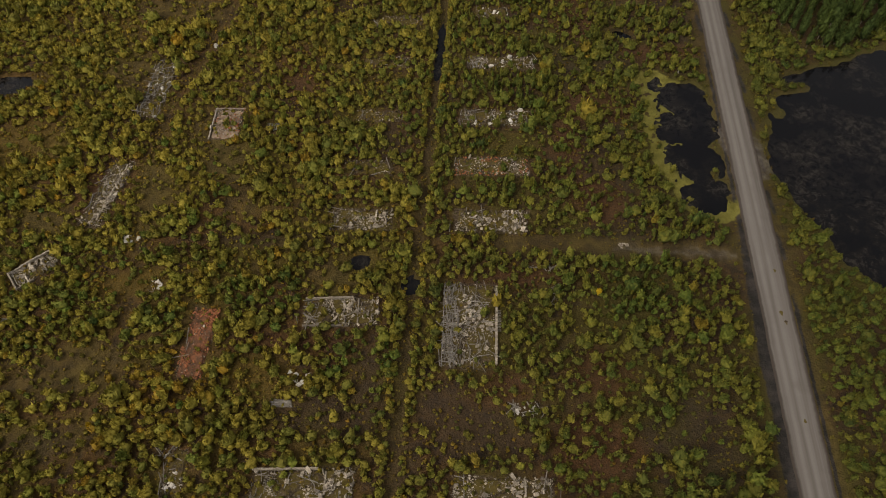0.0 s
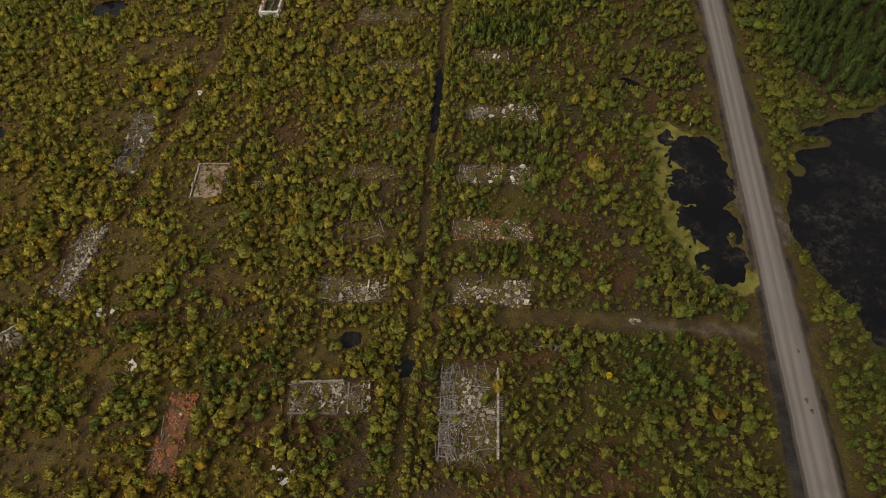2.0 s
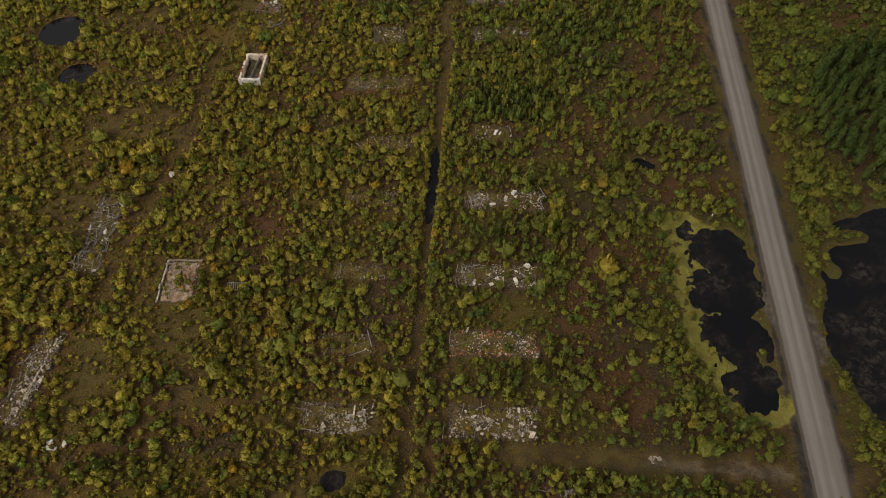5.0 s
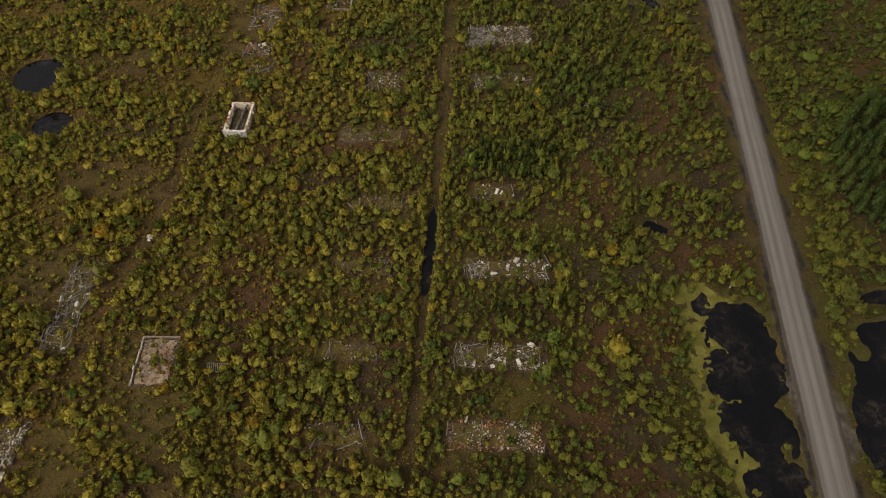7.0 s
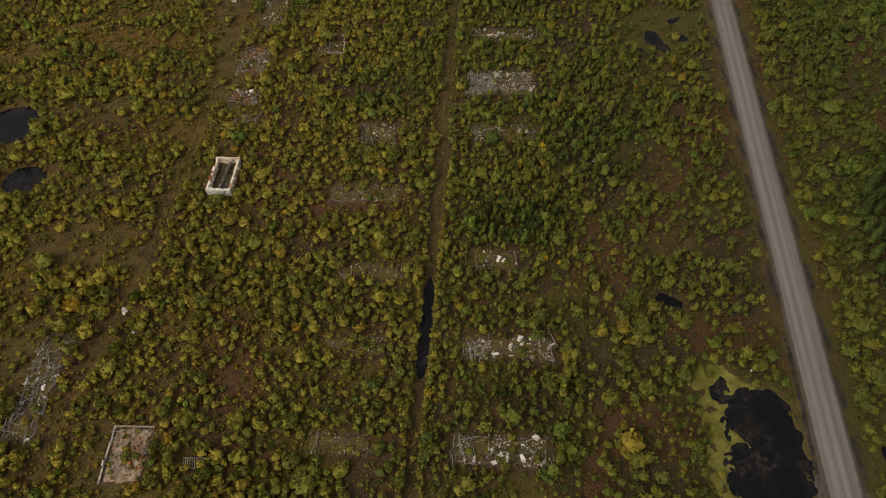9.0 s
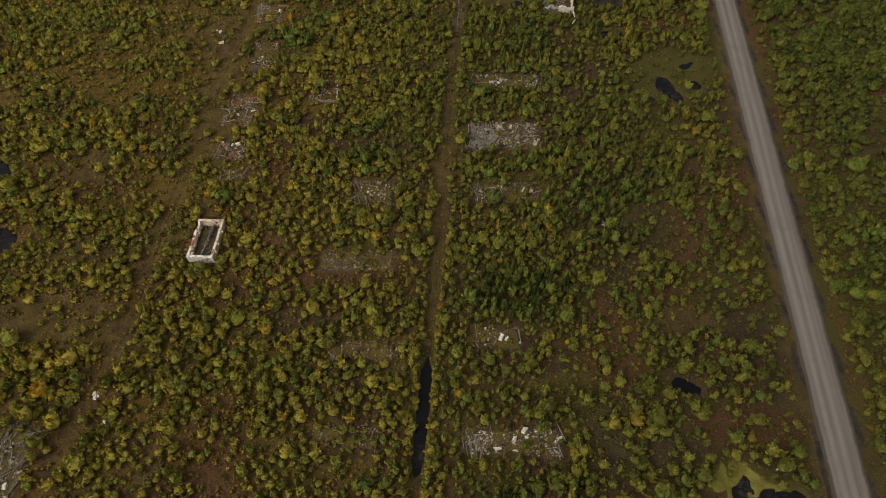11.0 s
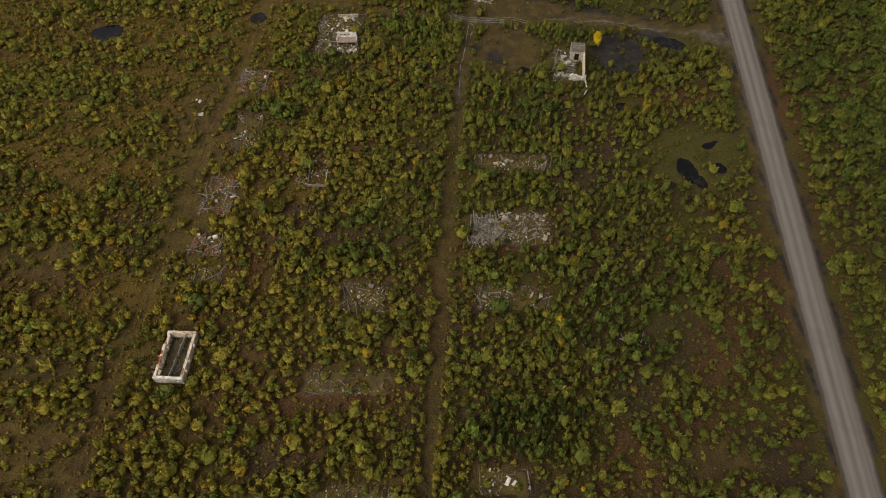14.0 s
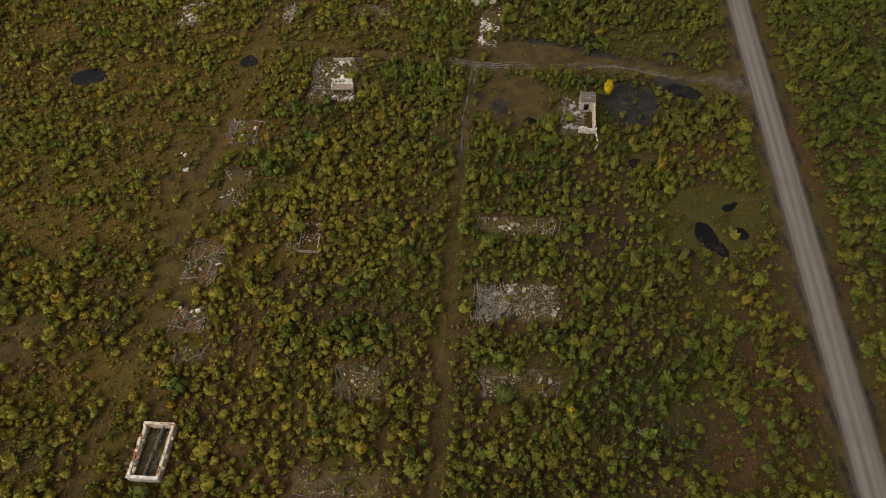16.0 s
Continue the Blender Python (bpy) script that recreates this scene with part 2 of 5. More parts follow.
def water_depth(x, y):
    """Negative inside any water."""
    n = (rough_noise(x, y, 6.0, 40) - 0.5) * 3.0
    lake = np.maximum(pond(x, y, LAKE), -pond(x, y, LAKE_SPIT)) + n
    weedy = weedy_edge(x, y)
    pools = pond(x, y, POOLS) + (rough_noise(x, y, 3.0, 44) - 0.5) * 1.2
    ditch = np.abs(x - ditch_x(y)) - 0.9 + 1.6 * smooth(np.abs(y - 73), 8, 14) + (rough_noise(x, y, 2.5, 47) - 0.5) * 0.8
    return np.minimum.reduce([lake, weedy, pools, ditch])


TRACK = [(14.5, 230), (11.1, 209), (7.0, 182), (4.4, 157), (2.2, 134), (-0.2, 106), (-2.0, 90)]
CROSS_TRACK = [(-48.6, 224.5), (-30.4, 225), (-5.7, 218.5), (6.2, 216), (18, 213.7), (35.9, 214.4), (50.4, 212.5), (64, 207.9), (84, 203.5)]
WEST_TRACK = [(-45, 240), (-48, 203), (-54.4, 169), (-57, 141), (-60, 116), (-62.4, 90.5), (-66.2, 76), (-70.3, 61), (-74.6, 40.5), (-72, 22), (-70, 0), (-73, -40)]
EAST_PATH = [(69.4, 150), (68.8, 120), (67.0, 105), (63.6, 84), (59.2, 71)]
MID_PATH = [(60.8, 139), (55.9, 111.5), (45.5, 96), (36, 86), (31.5, 72), (30.2, 54), (29, 34), (27.2, 14.5)]
SOUTH_LANE = [(9, 10.2), (20, 9.4), (33, 8.0), (45, 6.8), (57, 5.2)]
NORTH_LANE = [(-33, 222), (-33.5, 245), (-31, 280)]
BARE = {
    "mud": ((-78, -15, 10, 5.5), (-85, -19, 6, 3.5), (-28, 5, 5.5, 4), (-71, 27, 3.5, 9), (-55, 38, 5.5, 5.5), (-50, 26, 4, 7.5), (-95, 21, 9, 3),
              (-83, 73, 4, 4.5), (-54, 153, 4.5, 19.5), (-78, 112, 9.5, 3), (-78, 96, 11, 6.5), (-67, 95, 5, 5), (-51, 64, 3, 5), (-86, 68, 6, 5.5),
              (-56, 41, 5, 5.5), (-53, 33, 4, 3.5), (-62, 47, 2.5, 5.5), (-11, 29, 5, 1.5), (49, 91, 5.5, 3), (-81, 137, 13, 5.5))
             + ((-50, 122, 2.5, 2.5), (-41, 100, 4.5, 1.5), (58, 101, 4.5, 2.5), (-57, 181, 7, 8.5), (-55, 164, 6, 10), (-53, 191, 3, 10)),
    "rust": ((-37, -11, 12.5, 2), (-38, -18, 2.5, 3), (6, -23, 5.5, 3), (26, -21, 5.5, 5), (22, -35, 8, 7.5), (14, 2, 9, 2), (-82, 28, 6.5, 9),
              (-39, 65, 6, 8.5), (30, 21, 6.5, 6.5), (26, 39, 3, 11), (35, 50, 8.5, 5), (56, 69, 9, 4), (33, 84, 6, 8.5), (-78, -23, 8.5, 2.5),
              (-76, 130, 9, 4), (-17, 104, 14.5, 3.5), (-37, 134, 2.5, 6.5), (-41, 71, 5.5, 7.5), (34, 88, 5.5, 12), (53, 105, 4.5, 8))
             + ((62, 118, 3, 21.5), (32, 52, 4.5, 5.5), (117, 151, 7.5, 4.5), (110, 125, 7.5, 3.5), (-82, 130, 10, 4.5), (-38, 133, 3.5, 3.5), (-20, 104, 12, 2),
              (-40, 104, 4.5, 1.5), (52, 107, 3, 10.5), (60, 119, 4, 8.5), (44, 97, 5, 3), (69, 130, 3.5, 11.5), (12, 138, 11, 1.5), (-72, 161, 7.5, 6),
              (-67, 194, 3.5, 2.5), (66, 181, 7.5, 2.5), (88, 178, 4, 13), (103, 183, 9, 3.5), (98, 202, 6.5, 3.5)),
    "grass": ((-39, -19, 6.5, 4.5), (-71, 4, 6.5, 3), (-107, 46, 9, 6.5), (-78, 94, 7.5, 5), (13, 39, 7.5, 3.5), (-114, 162, 8, 4.5), (-79, 163, 13, 6.5),
              (-63, 128, 8, 4.5), (-34, 155, 7, 3.5), (-53, 76, 3.5, 3.5), (-91, 90, 6.5, 3), (21, 78, 5, 2.5), (13, 41, 6, 2.5), (-68, 126, 12, 2.5),
              (-61, 128, 3, 2.5), (-103, 233, 8, 4.5), (-76, 216, 9.5, 6.5), (-46, 215, 7.5, 6), (-46, 204, 6.5, 5), (-84, 165, 9.5, 5))
             + ((-70, 196, 11, 3.5), (-37, 155, 3, 4), (61, 162, 12.5, 9), (61, 221, 14, 5.5), (-20, 227, 16, 3.5)),
    "peat": ((-28, -26, 9, 4), (-20, -23, 3.5, 8), (-14, -33, 3.5, 8.5), (-6, -27, 5, 5.5), (1, -31, 8, 5.5), (34, -33, 4.5, 4), (41, -30, 4.5, 5.5),
              (44, -39, 5, 4), (-43, 14, 12, 2), (35, 27, 5, 5), (33, 13, 7.5, 4), (-79, -30, 6.5, 2), (-30, 93, 6.5, 3.5), (-16, 141, 8.5, 2.5),
              (-41, 58, 4, 5.5), (-16, 40, 3.5, 6.5), (48, 113, 5.5, 7.5), (59, 91, 6.5, 6.5), (29, 60, 3, 12.5), (41, 65, 5.5, 3.5))
             + ((37, 43, 4.5, 4), (28, 33, 4.5, 3.5), (59, 73, 4.5, 4), (93, 116, 5.5, 2.5), (-25, 142, 5.5, 3.5), (-3, 105, 4.5, 3), (-73, 113, 5, 3),
              (-63, 143, 3.5, 6.5), (39, 114, 6, 1.5), (47, 111, 3, 8), (37, 102, 4.5, 5), (-3, 165, 3, 4.5), (-25, 149, 8.5, 2), (38, 165, 7, 2.5),
              (35, 156, 6, 3)),
    "ash": ((50, 199, 7, 8.5), (62, 206, 6, 2), (42, 219.6, 12, 1.3, -19), (12, 203, 2, 1.5), (18, 199, 2, 3)),
}
# Ruins: x, y, width, length, turn, kind.
RUINS = [
    (0.5, -8.7, 11.0, 19.4, -4, "wreck"), (-25.5, -4.8, 15.6, 6.6, -1, "slabs"), (6.4, 16.4, 16.4, 6.5, -5, "pale"), (-22.1, 18.4, 13.7, 6.0, -4, "pale"),
    (7.7, 32.2, 17.5, 5.8, -4, "bricks"), (-21.1, 33.4, 12.3, 4.6, -4, "faint"), (9.7, 47.8, 17.9, 5.6, -5, "mixed"), (-19.4, 50.1, 11.4, 4.0, -4, "faint"),
    (12.5, 67.6, 17.5, 5.0, -4, "mixed"), (-17.5, 69.6, 12.2, 4.2, -4, "faint"), (11.4, 88.1, 9.3, 5.0, -4, "few"), (-14.6, 86.4, 13.6, 4.6, -4, "faint"),
    (-56.8, 49.4, 7.4, 10.3, -3, "floor"), (-76.5, 63.2, 6.0, 22.0, -6, "planks"),
]
RUINS += [
    (-81.6, 28.9, 5.6, 20.0, -12, "pale"), (-92.3, 8.2, 9.4, 5.0, 38, "pale"), (-53.8, -10.6, 5.5, 15.5, -6, "red"), (-30.7, -39.9, 18.7, 7.5, -2, "slabs"),
    (4.4, -41.9, 18.3, 6.0, -4, "pale"), (-53.7, -36.1, 4.3, 8.5, 0, "faint"), (17.2, 141.9, 17.3, 8.8, -1, "wreck"), (18.9, 161.2, 17.1, 4.8, -3, "slight"),
    (15.9, 124.7, 14.9, 5.7, -2, "slight"), (-14.0, 125.8, 8.6, 7.0, -2, "slight"), (-16.5, 107.4, 16.4, 5.3, -2, "faint"),
]
RUINS += [
    (-47.7, 153.7, 7.1, 11.6, -8, "burnt"), (-44.8, 173.8, 6.2, 12.0, -4, "few"), (-48.1, 140.0, 7.0, 5.6, -8, "burnt"), (-47.0, 132.7, 6.5, 4.2, -6, "faint"),
    (-24.3, 210.7, 11.7, 17.0, -2, "mixed"), (-45.1, 192.2, 7.4, 8.3, 0, "burnt"), (35.2, 194.6, 5.5, 13.0, -8, "planks"), (17.0, 230.6, 5.0, 18.4, -8, "white"),
    (-66.6, 239.9, 6.4, 12.0, -10, "white"), (-38.9, 238.6, 3.4, 10.4, -4, "pale"), (-15.3, 238.3, 11.6, 6.8, -6, "faint"),
]
LARCH_STAND = (104, 90, 15, 24, -22)
HOUSE = (-49.25, 113.4, 5.6, 10.0, -5)
GREEN = ((16, 98, 12, 7), (37, 120, 12, 10), (38, 206, 6, 5), (-5, 210, 9, 7), (-30, 196, 8, 9), (36, -2, 9, 9), (-20, -15, 9, 6), (-42, -1, 8, 5),
         (12, 58, 10, 5), (10, 25, 10, 4), (24, 178, 10, 8), (-14, 140, 10, 7), (-40, 178, 10, 8), (105, 95, 25, 22), (108, 170, 20, 40))


def boxed(x, y, cx, cy, w, l, turn, pad=0.0):
    """About the distance outside a turned rectangle."""
    c, s = math.cos(radians(turn)), math.sin(radians(turn))
    dx, dy = x - cx, y - cy
    return np.maximum(np.abs(c * dx + s * dy) - w / 2, np.abs(-s * dx + c * dy) - l / 2) - pad


def masks(x, y):
    """What covers the ground, by kind, each from 0 to 1."""
    out = {}
    wob = (rough_noise(x, y, 5.0, 60) - 0.5) * 4.0
    for kind, spots in BARE.items():
        d = np.minimum.reduce([oval(x, y, *spot) for spot in spots]) + wob
        out[kind] = smooth(-d, -2.5, 1.5) * {"ash": 1.0, "grass": 0.9, "rust": 0.8}.get(kind, 0.74)
    d = np.abs(x - road_x(y))
    west = x < road_x(y)
    out["ash"] = np.maximum(out["ash"], smooth(-(d + wob * 0.2), -6.0, -4.6) * np.where(west, 1, 0) * smooth(-y, -40, 12))
    line = smooth(-np.abs(d - 3.85 + wob * 0.06), -0.55, -0.25)
    out["ash"] = np.maximum(out["ash"] * 0.8, line * 0.8)
    out["mud"] = np.maximum.reduce([
        out["mud"], smooth(-(d + wob * 0.3), -6.0, -4.4) * np.where(west, 0.75, smooth(-y, -30, 5)),
        smooth(-(polyline(x, y, TRACK) + wob * 0.2), -1.7, -0.9) * (0.45 + 0.55 * smooth(polyline(x, y, TRACK), 0.15, 0.6)), smooth(-(polyline(x, y, CROSS_TRACK[3:]) + wob * 0.5), -3.2, -1.6), smooth(-(polyline(x, y, CROSS_TRACK[:4]) + wob * 0.3), -2.2, -1.1) * 0.95,
        smooth(-(oval(x, y, 44, 213.5, 23, 4.5, -8) + wob * 0.9), -2, 1) * 0.85, smooth(-(oval(x, y, 22, 201, 11, 9, 0) + wob * 1.3), -2, 1) * 0.8, smooth(-(oval(x, y, 27, 219.5, 14, 4.5, -5) + wob), -2, 1) * 0.85,
        smooth(-(polyline(x, y, SOUTH_LANE) + wob * 0.4), -2.8, -1.6), smooth(-(oval(x, y, 78, 205, 8, 6) + wob * 0.3), -1, 1),
        smooth(-(polyline(x, y, NORTH_LANE) + wob * 0.3), -1.8, -1.0) * 0.8])
    out["mud"] = np.maximum(out["mud"], smooth(-np.abs(polyline(x, y, WEST_TRACK) - 0.8 + wob * 0.12), -0.75, -0.2) * np.where(y > 62, 0.75, 0.55))
    out["peat"] = np.maximum.reduce([
        out["peat"],
        smooth(-(polyline(x, y, EAST_PATH) + wob * 0.5), -2.6, -1.0) * 0.55, smooth(-(polyline(x, y, MID_PATH) + wob * 0.5), -2.2, -0.8) * 0.7,
        smooth(-np.abs(x - ditch_x(y)), -1.3, -0.6) * smooth(-y, -110, -95) * 0.8,
        smooth(-np.abs(polyline(x, y, TRACK) - 0.8), -0.6, -0.2) * 0.75])
    out["rust"] = np.maximum(out["rust"], smooth(-np.abs(d - 7.0 + wob * 0.4), -2.6, -0.6) * np.where(west, 0, 0.55) * smooth(y, 60, 80))
    out["clay"] = np.maximum.reduce([
        smooth(-(oval(x, y, 77.5, 204.8, 6, 3, -15) + wob * 0.9), -1.5, 1) * 0.65, smooth(-(polyline(x, y, CROSS_TRACK[5:]) + wob * 0.25), -1.5, -0.3) * 0.6,
        smooth(-(segment(x, y, 7.5, 216.6, 17, 213.8) + wob * 0.3), -1.5, -0.4) * 0.9, smooth(-(polyline(x, y, SOUTH_LANE[2:]) + wob * 0.6), -2.0, -0.6) * 0.52,
        smooth(-(segment(x, y, 9.0, 196, 7.0, 182) + wob * 0.3), -1.2, -0.2) * 0.55, smooth(-(segment(x, y, 66.3, 38, 68.6, 30) - 4.6 + wob * 0.3), -0.8, 0.4) * 0.6])
    out["debris"] = np.maximum.reduce([smooth(-boxed(x, y, *r[:5]) + wob * 0.4, -0.7, 0.6) * (0.85 if r[5] != "faint" else 0.6) for r in RUINS])
    out["grass"] = np.maximum(out["grass"], smooth(rough_noise(x * 0.45 - y * 0.2, y, 6.5, 131), 0.50, 0.62) * smooth(y, 135, 165) * smooth(-x, 25, 50) * 0.8)
    shore = water_depth(x, y)
    weedy = pond(x, y, WEEDY_BAY) + wob * 0.4
    rim = weedy_edge(x, y)
    west_side = smooth(-(x - (51.5 + 0.10 * (y - 20))), -5.0, 1.0)
    out["algae"] = smooth(-weedy, -0.5, 0.8) * smooth(-rim, -4.4, -2.6) * np.maximum(west_side, smooth(-y, -22, -17))
    out["grass"] = np.maximum.reduce([out["grass"], smooth(-shore, -4.5, -1.0) * np.where((x > 40) & (x < 64) & (y < 75), 0.8, np.where((x > 64) & (y < 80), 0.65, 0.4)), smooth(-(d + wob * 0.3), -9.5, -7.0) * 0.25])
    return out


def height(x, y):
    z = 0.22 + (rough_noise(x, y, 18, 1) - 0.5) * 0.34 + (rough_noise(x, y, 2.6, 5) - 0.5) * 0.22
    z = z - 0.25 * smooth(-np.abs(x - ditch_x(y)), -2.2, -0.6) * smooth(-y, -100, -90)
    for path in (TRACK, WEST_TRACK):
        z = z - 0.12 * smooth(-np.abs(polyline(x, y, path) - 0.8), -0.6, -0.1)
    d = np.abs(x - road_x(y))
    z = z * smooth(d, 4.0, 8.0) + 0.3 * (1 - smooth(d, 3.4, 6.4)) - 0.16 * smooth(-np.abs(d - 4.3), -0.9, -0.2)
    shore = water_depth(x, y)
    z = np.where(shore < 3, np.minimum(z, -0.06 + 0.16 * np.clip(shore, 0, 3)), z)
    return z - 1.1 * smooth(-shore, -0.4, 1.6)


def part(name, bm, material, parent, label=""):
    me = bpy.data.meshes.new(name)
    bm.to_mesh(me)
    bm.free()
    me.materials.append(material)
    ob = new(name, me)
    ob.parent = parent
    if label:
        tagged(ob, label)
    return ob


def mesh_of(name, verts, faces, material, smooth_faces=False):
    """A mesh from arrays of vertices and of faces with one number of corners."""
    me = bpy.data.meshes.new(name)
    verts, faces = np.asarray(verts, np.float32), np.asarray(faces, np.int32)
    n = faces.shape[1]
    me.vertices.add(len(verts)), me.loops.add(faces.size), me.polygons.add(len(faces))
    me.vertices.foreach_set("co", verts.ravel())
    me.loops.foreach_set("vertex_index", faces.ravel())
    me.polygons.foreach_set("loop_start", np.arange(len(faces), dtype=np.int32) * n)
    me.polygons.foreach_set("use_smooth", np.zeros(len(faces), bool) | smooth_faces)
    me.update(calc_edges=True)
    me.materials.append(material)
    return me


def lean_normals(me, normals):
    """Gives each vertex its own shading normal."""
    me.attributes.new("custom_normal", "FLOAT_VECTOR", "POINT").data.foreach_set("vector", np.asarray(normals, np.float32).ravel())
    me.update()


def spread(lo, hi, step, far, grow=1.25):
    """Even coordinates from lo to hi, then ever wider ones out to far on both sides."""
    mid = list(np.arange(lo, hi + step / 2, step))
    out, gap = [], step
    while not out or out[-1] < far:
        gap *= grow
        out.append((out[-1] if out else 0) + gap)
    return np.array([lo - v for v in reversed(out)] + mid + [hi + v for v in out])


def build_ground():
    xs, ys = spread(-138, 136, 1.3, 2600), spread(-52, 262, 1.3, 2600)
    ys = np.unique(np.concatenate([ys[~((ys > 13.5) & (ys < 62.5))], np.arange(14, 62.5, 0.5)]))
    fine = [np.arange(lo, hi, 0.42) for lo, hi in ((-75, -46), (-9, 15.5), (44, 66))]  # closer spacing across the tracks, the ditch and the pond
    xs = np.unique(np.concatenate([xs[~((xs > -75.3) & (xs < -45.8)) & ~((xs > -9.3) & (xs < 15.7)) & ~((xs > 43.7) & (xs < 66.2))], *fine]))
    gx, gy = np.meshgrid(xs, ys)
    x, y = gx.ravel(), gy.ravel()
    z = height(x, y)
    nx, ny = len(xs), len(ys)
    i = (np.arange(ny - 1)[:, None] * nx + np.arange(nx - 1)[None]).ravel()
    me = mesh_of("ground", np.stack([x, y, z], 1), np.stack([i, i + 1, i + nx + 1, i + nx], 1), GROUND, True)
    for kind, k in masks(x, y).items():
        me.attributes.new(kind, "FLOAT", "POINT").data.foreach_set("value", k.astype(np.float32))
    tagged(new("ground", me), "flat boggy ground of moss, heath and bare peat", "ground", kind="structure")


def build_road():
    ys = spread(-60, 265, 1.0, 2500)
    across = np.linspace(-1, 1, 25)
    gy, gu = np.meshgrid(ys, across, indexing="ij")
    ragged = (rough_noise(gy, gu * 0, 3.0, 70) - 0.5) * 0.3 * np.sign(gu)
    gx = road_x(gy) + gu * ROAD_HALF + ragged * np.abs(gu)
    z = 0.40 - 0.10 * gu**2 + (rough_noise(gx, gy, 1.5, 72) - 0.5) * 0.05 - 0.22 * (np.abs(gu) > 0.99)
    z = z + 0.07 * smooth(-np.abs(np.abs(gu) - 0.88), -0.1, 0)
    n = len(across)
    i = (np.arange(len(ys) - 1)[:, None] * n + np.arange(n - 1)[None]).ravel()
    me = mesh_of("road", np.stack([gx.ravel(), gy.ravel(), z.ravel()], 1), np.stack([i, i + 1, i + n + 1, i + n], 1), ROAD, True)
    me.attributes.new("verge", "FLOAT", "POINT").data.foreach_set("value", np.where(gu > 0, smooth(gu, 0.55, 0.95), smooth(-gu, 0.60, 0.92)).ravel().astype(np.float32))
    me.attributes.new("rut", "FLOAT", "POINT").data.foreach_set("value", np.maximum(smooth(-np.abs(gu + 0.38), -0.22, -0.02), smooth(-np.abs(gu - 0.12), -0.22, -0.02)).ravel().astype(np.float32))
    uv = me.uv_layers.new(name="UVMap")
    corner = np.zeros(len(me.loops), np.int32)
    me.loops.foreach_get("vertex_index", corner)
    uv.data.foreach_set("uv", np.stack([gu.ravel()[corner], gy.ravel()[corner]], 1).astype(np.float32).ravel())
    tagged(new("road", me), "straight pale grey gravel road with worn wheel tracks", "road", kind="structure")


def build_water():
    def sheet(name, x0, x1, y0, y1, label):
        bm = bmesh.new()
        bmesh.ops.create_grid(bm, x_segments=8, y_segments=8, size=0.5)
        for v in bm.verts:
            v.co = (x0 + (x1 - x0) * (v.co.x + 0.5), y0 + (y1 - y0) * (v.co.y + 0.5), -0.1)
        tagged(part(name, bm, WATER, None), label, "water", kind="structure")

    sheet("water_lake", 69.5 + 0, 146, -18, 70, "dark still bog lake with drowned weeds and painted cloud reflections")
    sheet("water_weedy_pond", 43, 63.5, 12, 64, "dark weedy pond rimmed with algae")
    sheet("water_ditch", -7.5, 0, 59, 87, "narrow dark water in a straight ditch")
    sheet("water_marsh", 50, 69.4, 150, 167.5, "dark pools in a grassy marsh")
    for px, py, rx, ry, _ in POOLS:
        if 50 < px < 70 and 150 < py < 168:
            continue
        r = max(rx, ry) + 1.5
        sheet("water_pool", px - r, px + r, py - r, py + r, "small round dark bog pool")


def build_ruts():
    """Silty wet wheel ruts that braid along the muddy cross track and down the middle track."""
    r = random.Random(5)

    def strand(pts, wide):
        line = []
        for (ax, ay), (bx, by) in zip(pts, pts[1:]):
            n = max(2, int(math.hypot(bx - ax, by - ay) / 0.5))
            line += [(ax + (bx - ax) * k / n, ay + (by - ay) * k / n) for k in range(n)]
        px, py = np.array(line).T
        py = py + (value_noise(px, py, 3.0, 31) - 0.5) * 1.6
        px = px + (value_noise(px, py, 4.0, 33) - 0.5) * 1.0
        way = np.stack([np.gradient(px), np.gradient(py)], 1)
        way /= np.linalg.norm(way, axis=1)[:, None]
        half = wide * np.clip(value_noise(px, py, 1.7, 35) * 1.7 - 0.35, 0.04, 1.2)
        left = np.stack([px - way[:, 1] * half, py + way[:, 0] * half], 1)
        right = np.stack([px + way[:, 1] * half, py - way[:, 0] * half], 1)
        xy = np.stack([left, right], 1).reshape(-1, 2)
        z = height(xy[:, 0], xy[:, 1]).reshape(-1, 2).max(1).repeat(2) + 0.03
        i = np.arange(len(px) - 1) * 2
        me = mesh_of("wet_rut", np.column_stack([xy, z]), np.stack([i, i + 1, i + 3, i + 2], 1), SILT, True)
        tagged(new("wet_rut", me), "pale silty wheel rut in the mud", "rut", kind="structure")

    for k in range(3):
        off = (k - 1) * 0.9
        strand([(4 + r.uniform(-3, 3), 216.6 + off), (12, 215.0 + off * 0.8), (22 + r.uniform(-3, 6), 213.6 + off * 1.2)], 0.27)
    strand([(20, 213.4), (36, 214.0), (50, 212.2), (62, 208.4)], 0.14)
    strand([(11.2, 213), (9.6, 203), (8.2, 193), (7.0, 184)], 0.16)
    strand([(10.6, 215), (12.6, 212.5), (11.6, 208)], 0.25)


build_ground()
build_road()
build_water()
build_ruts()

# ---- plants ----
rng = np.random.default_rng(7)


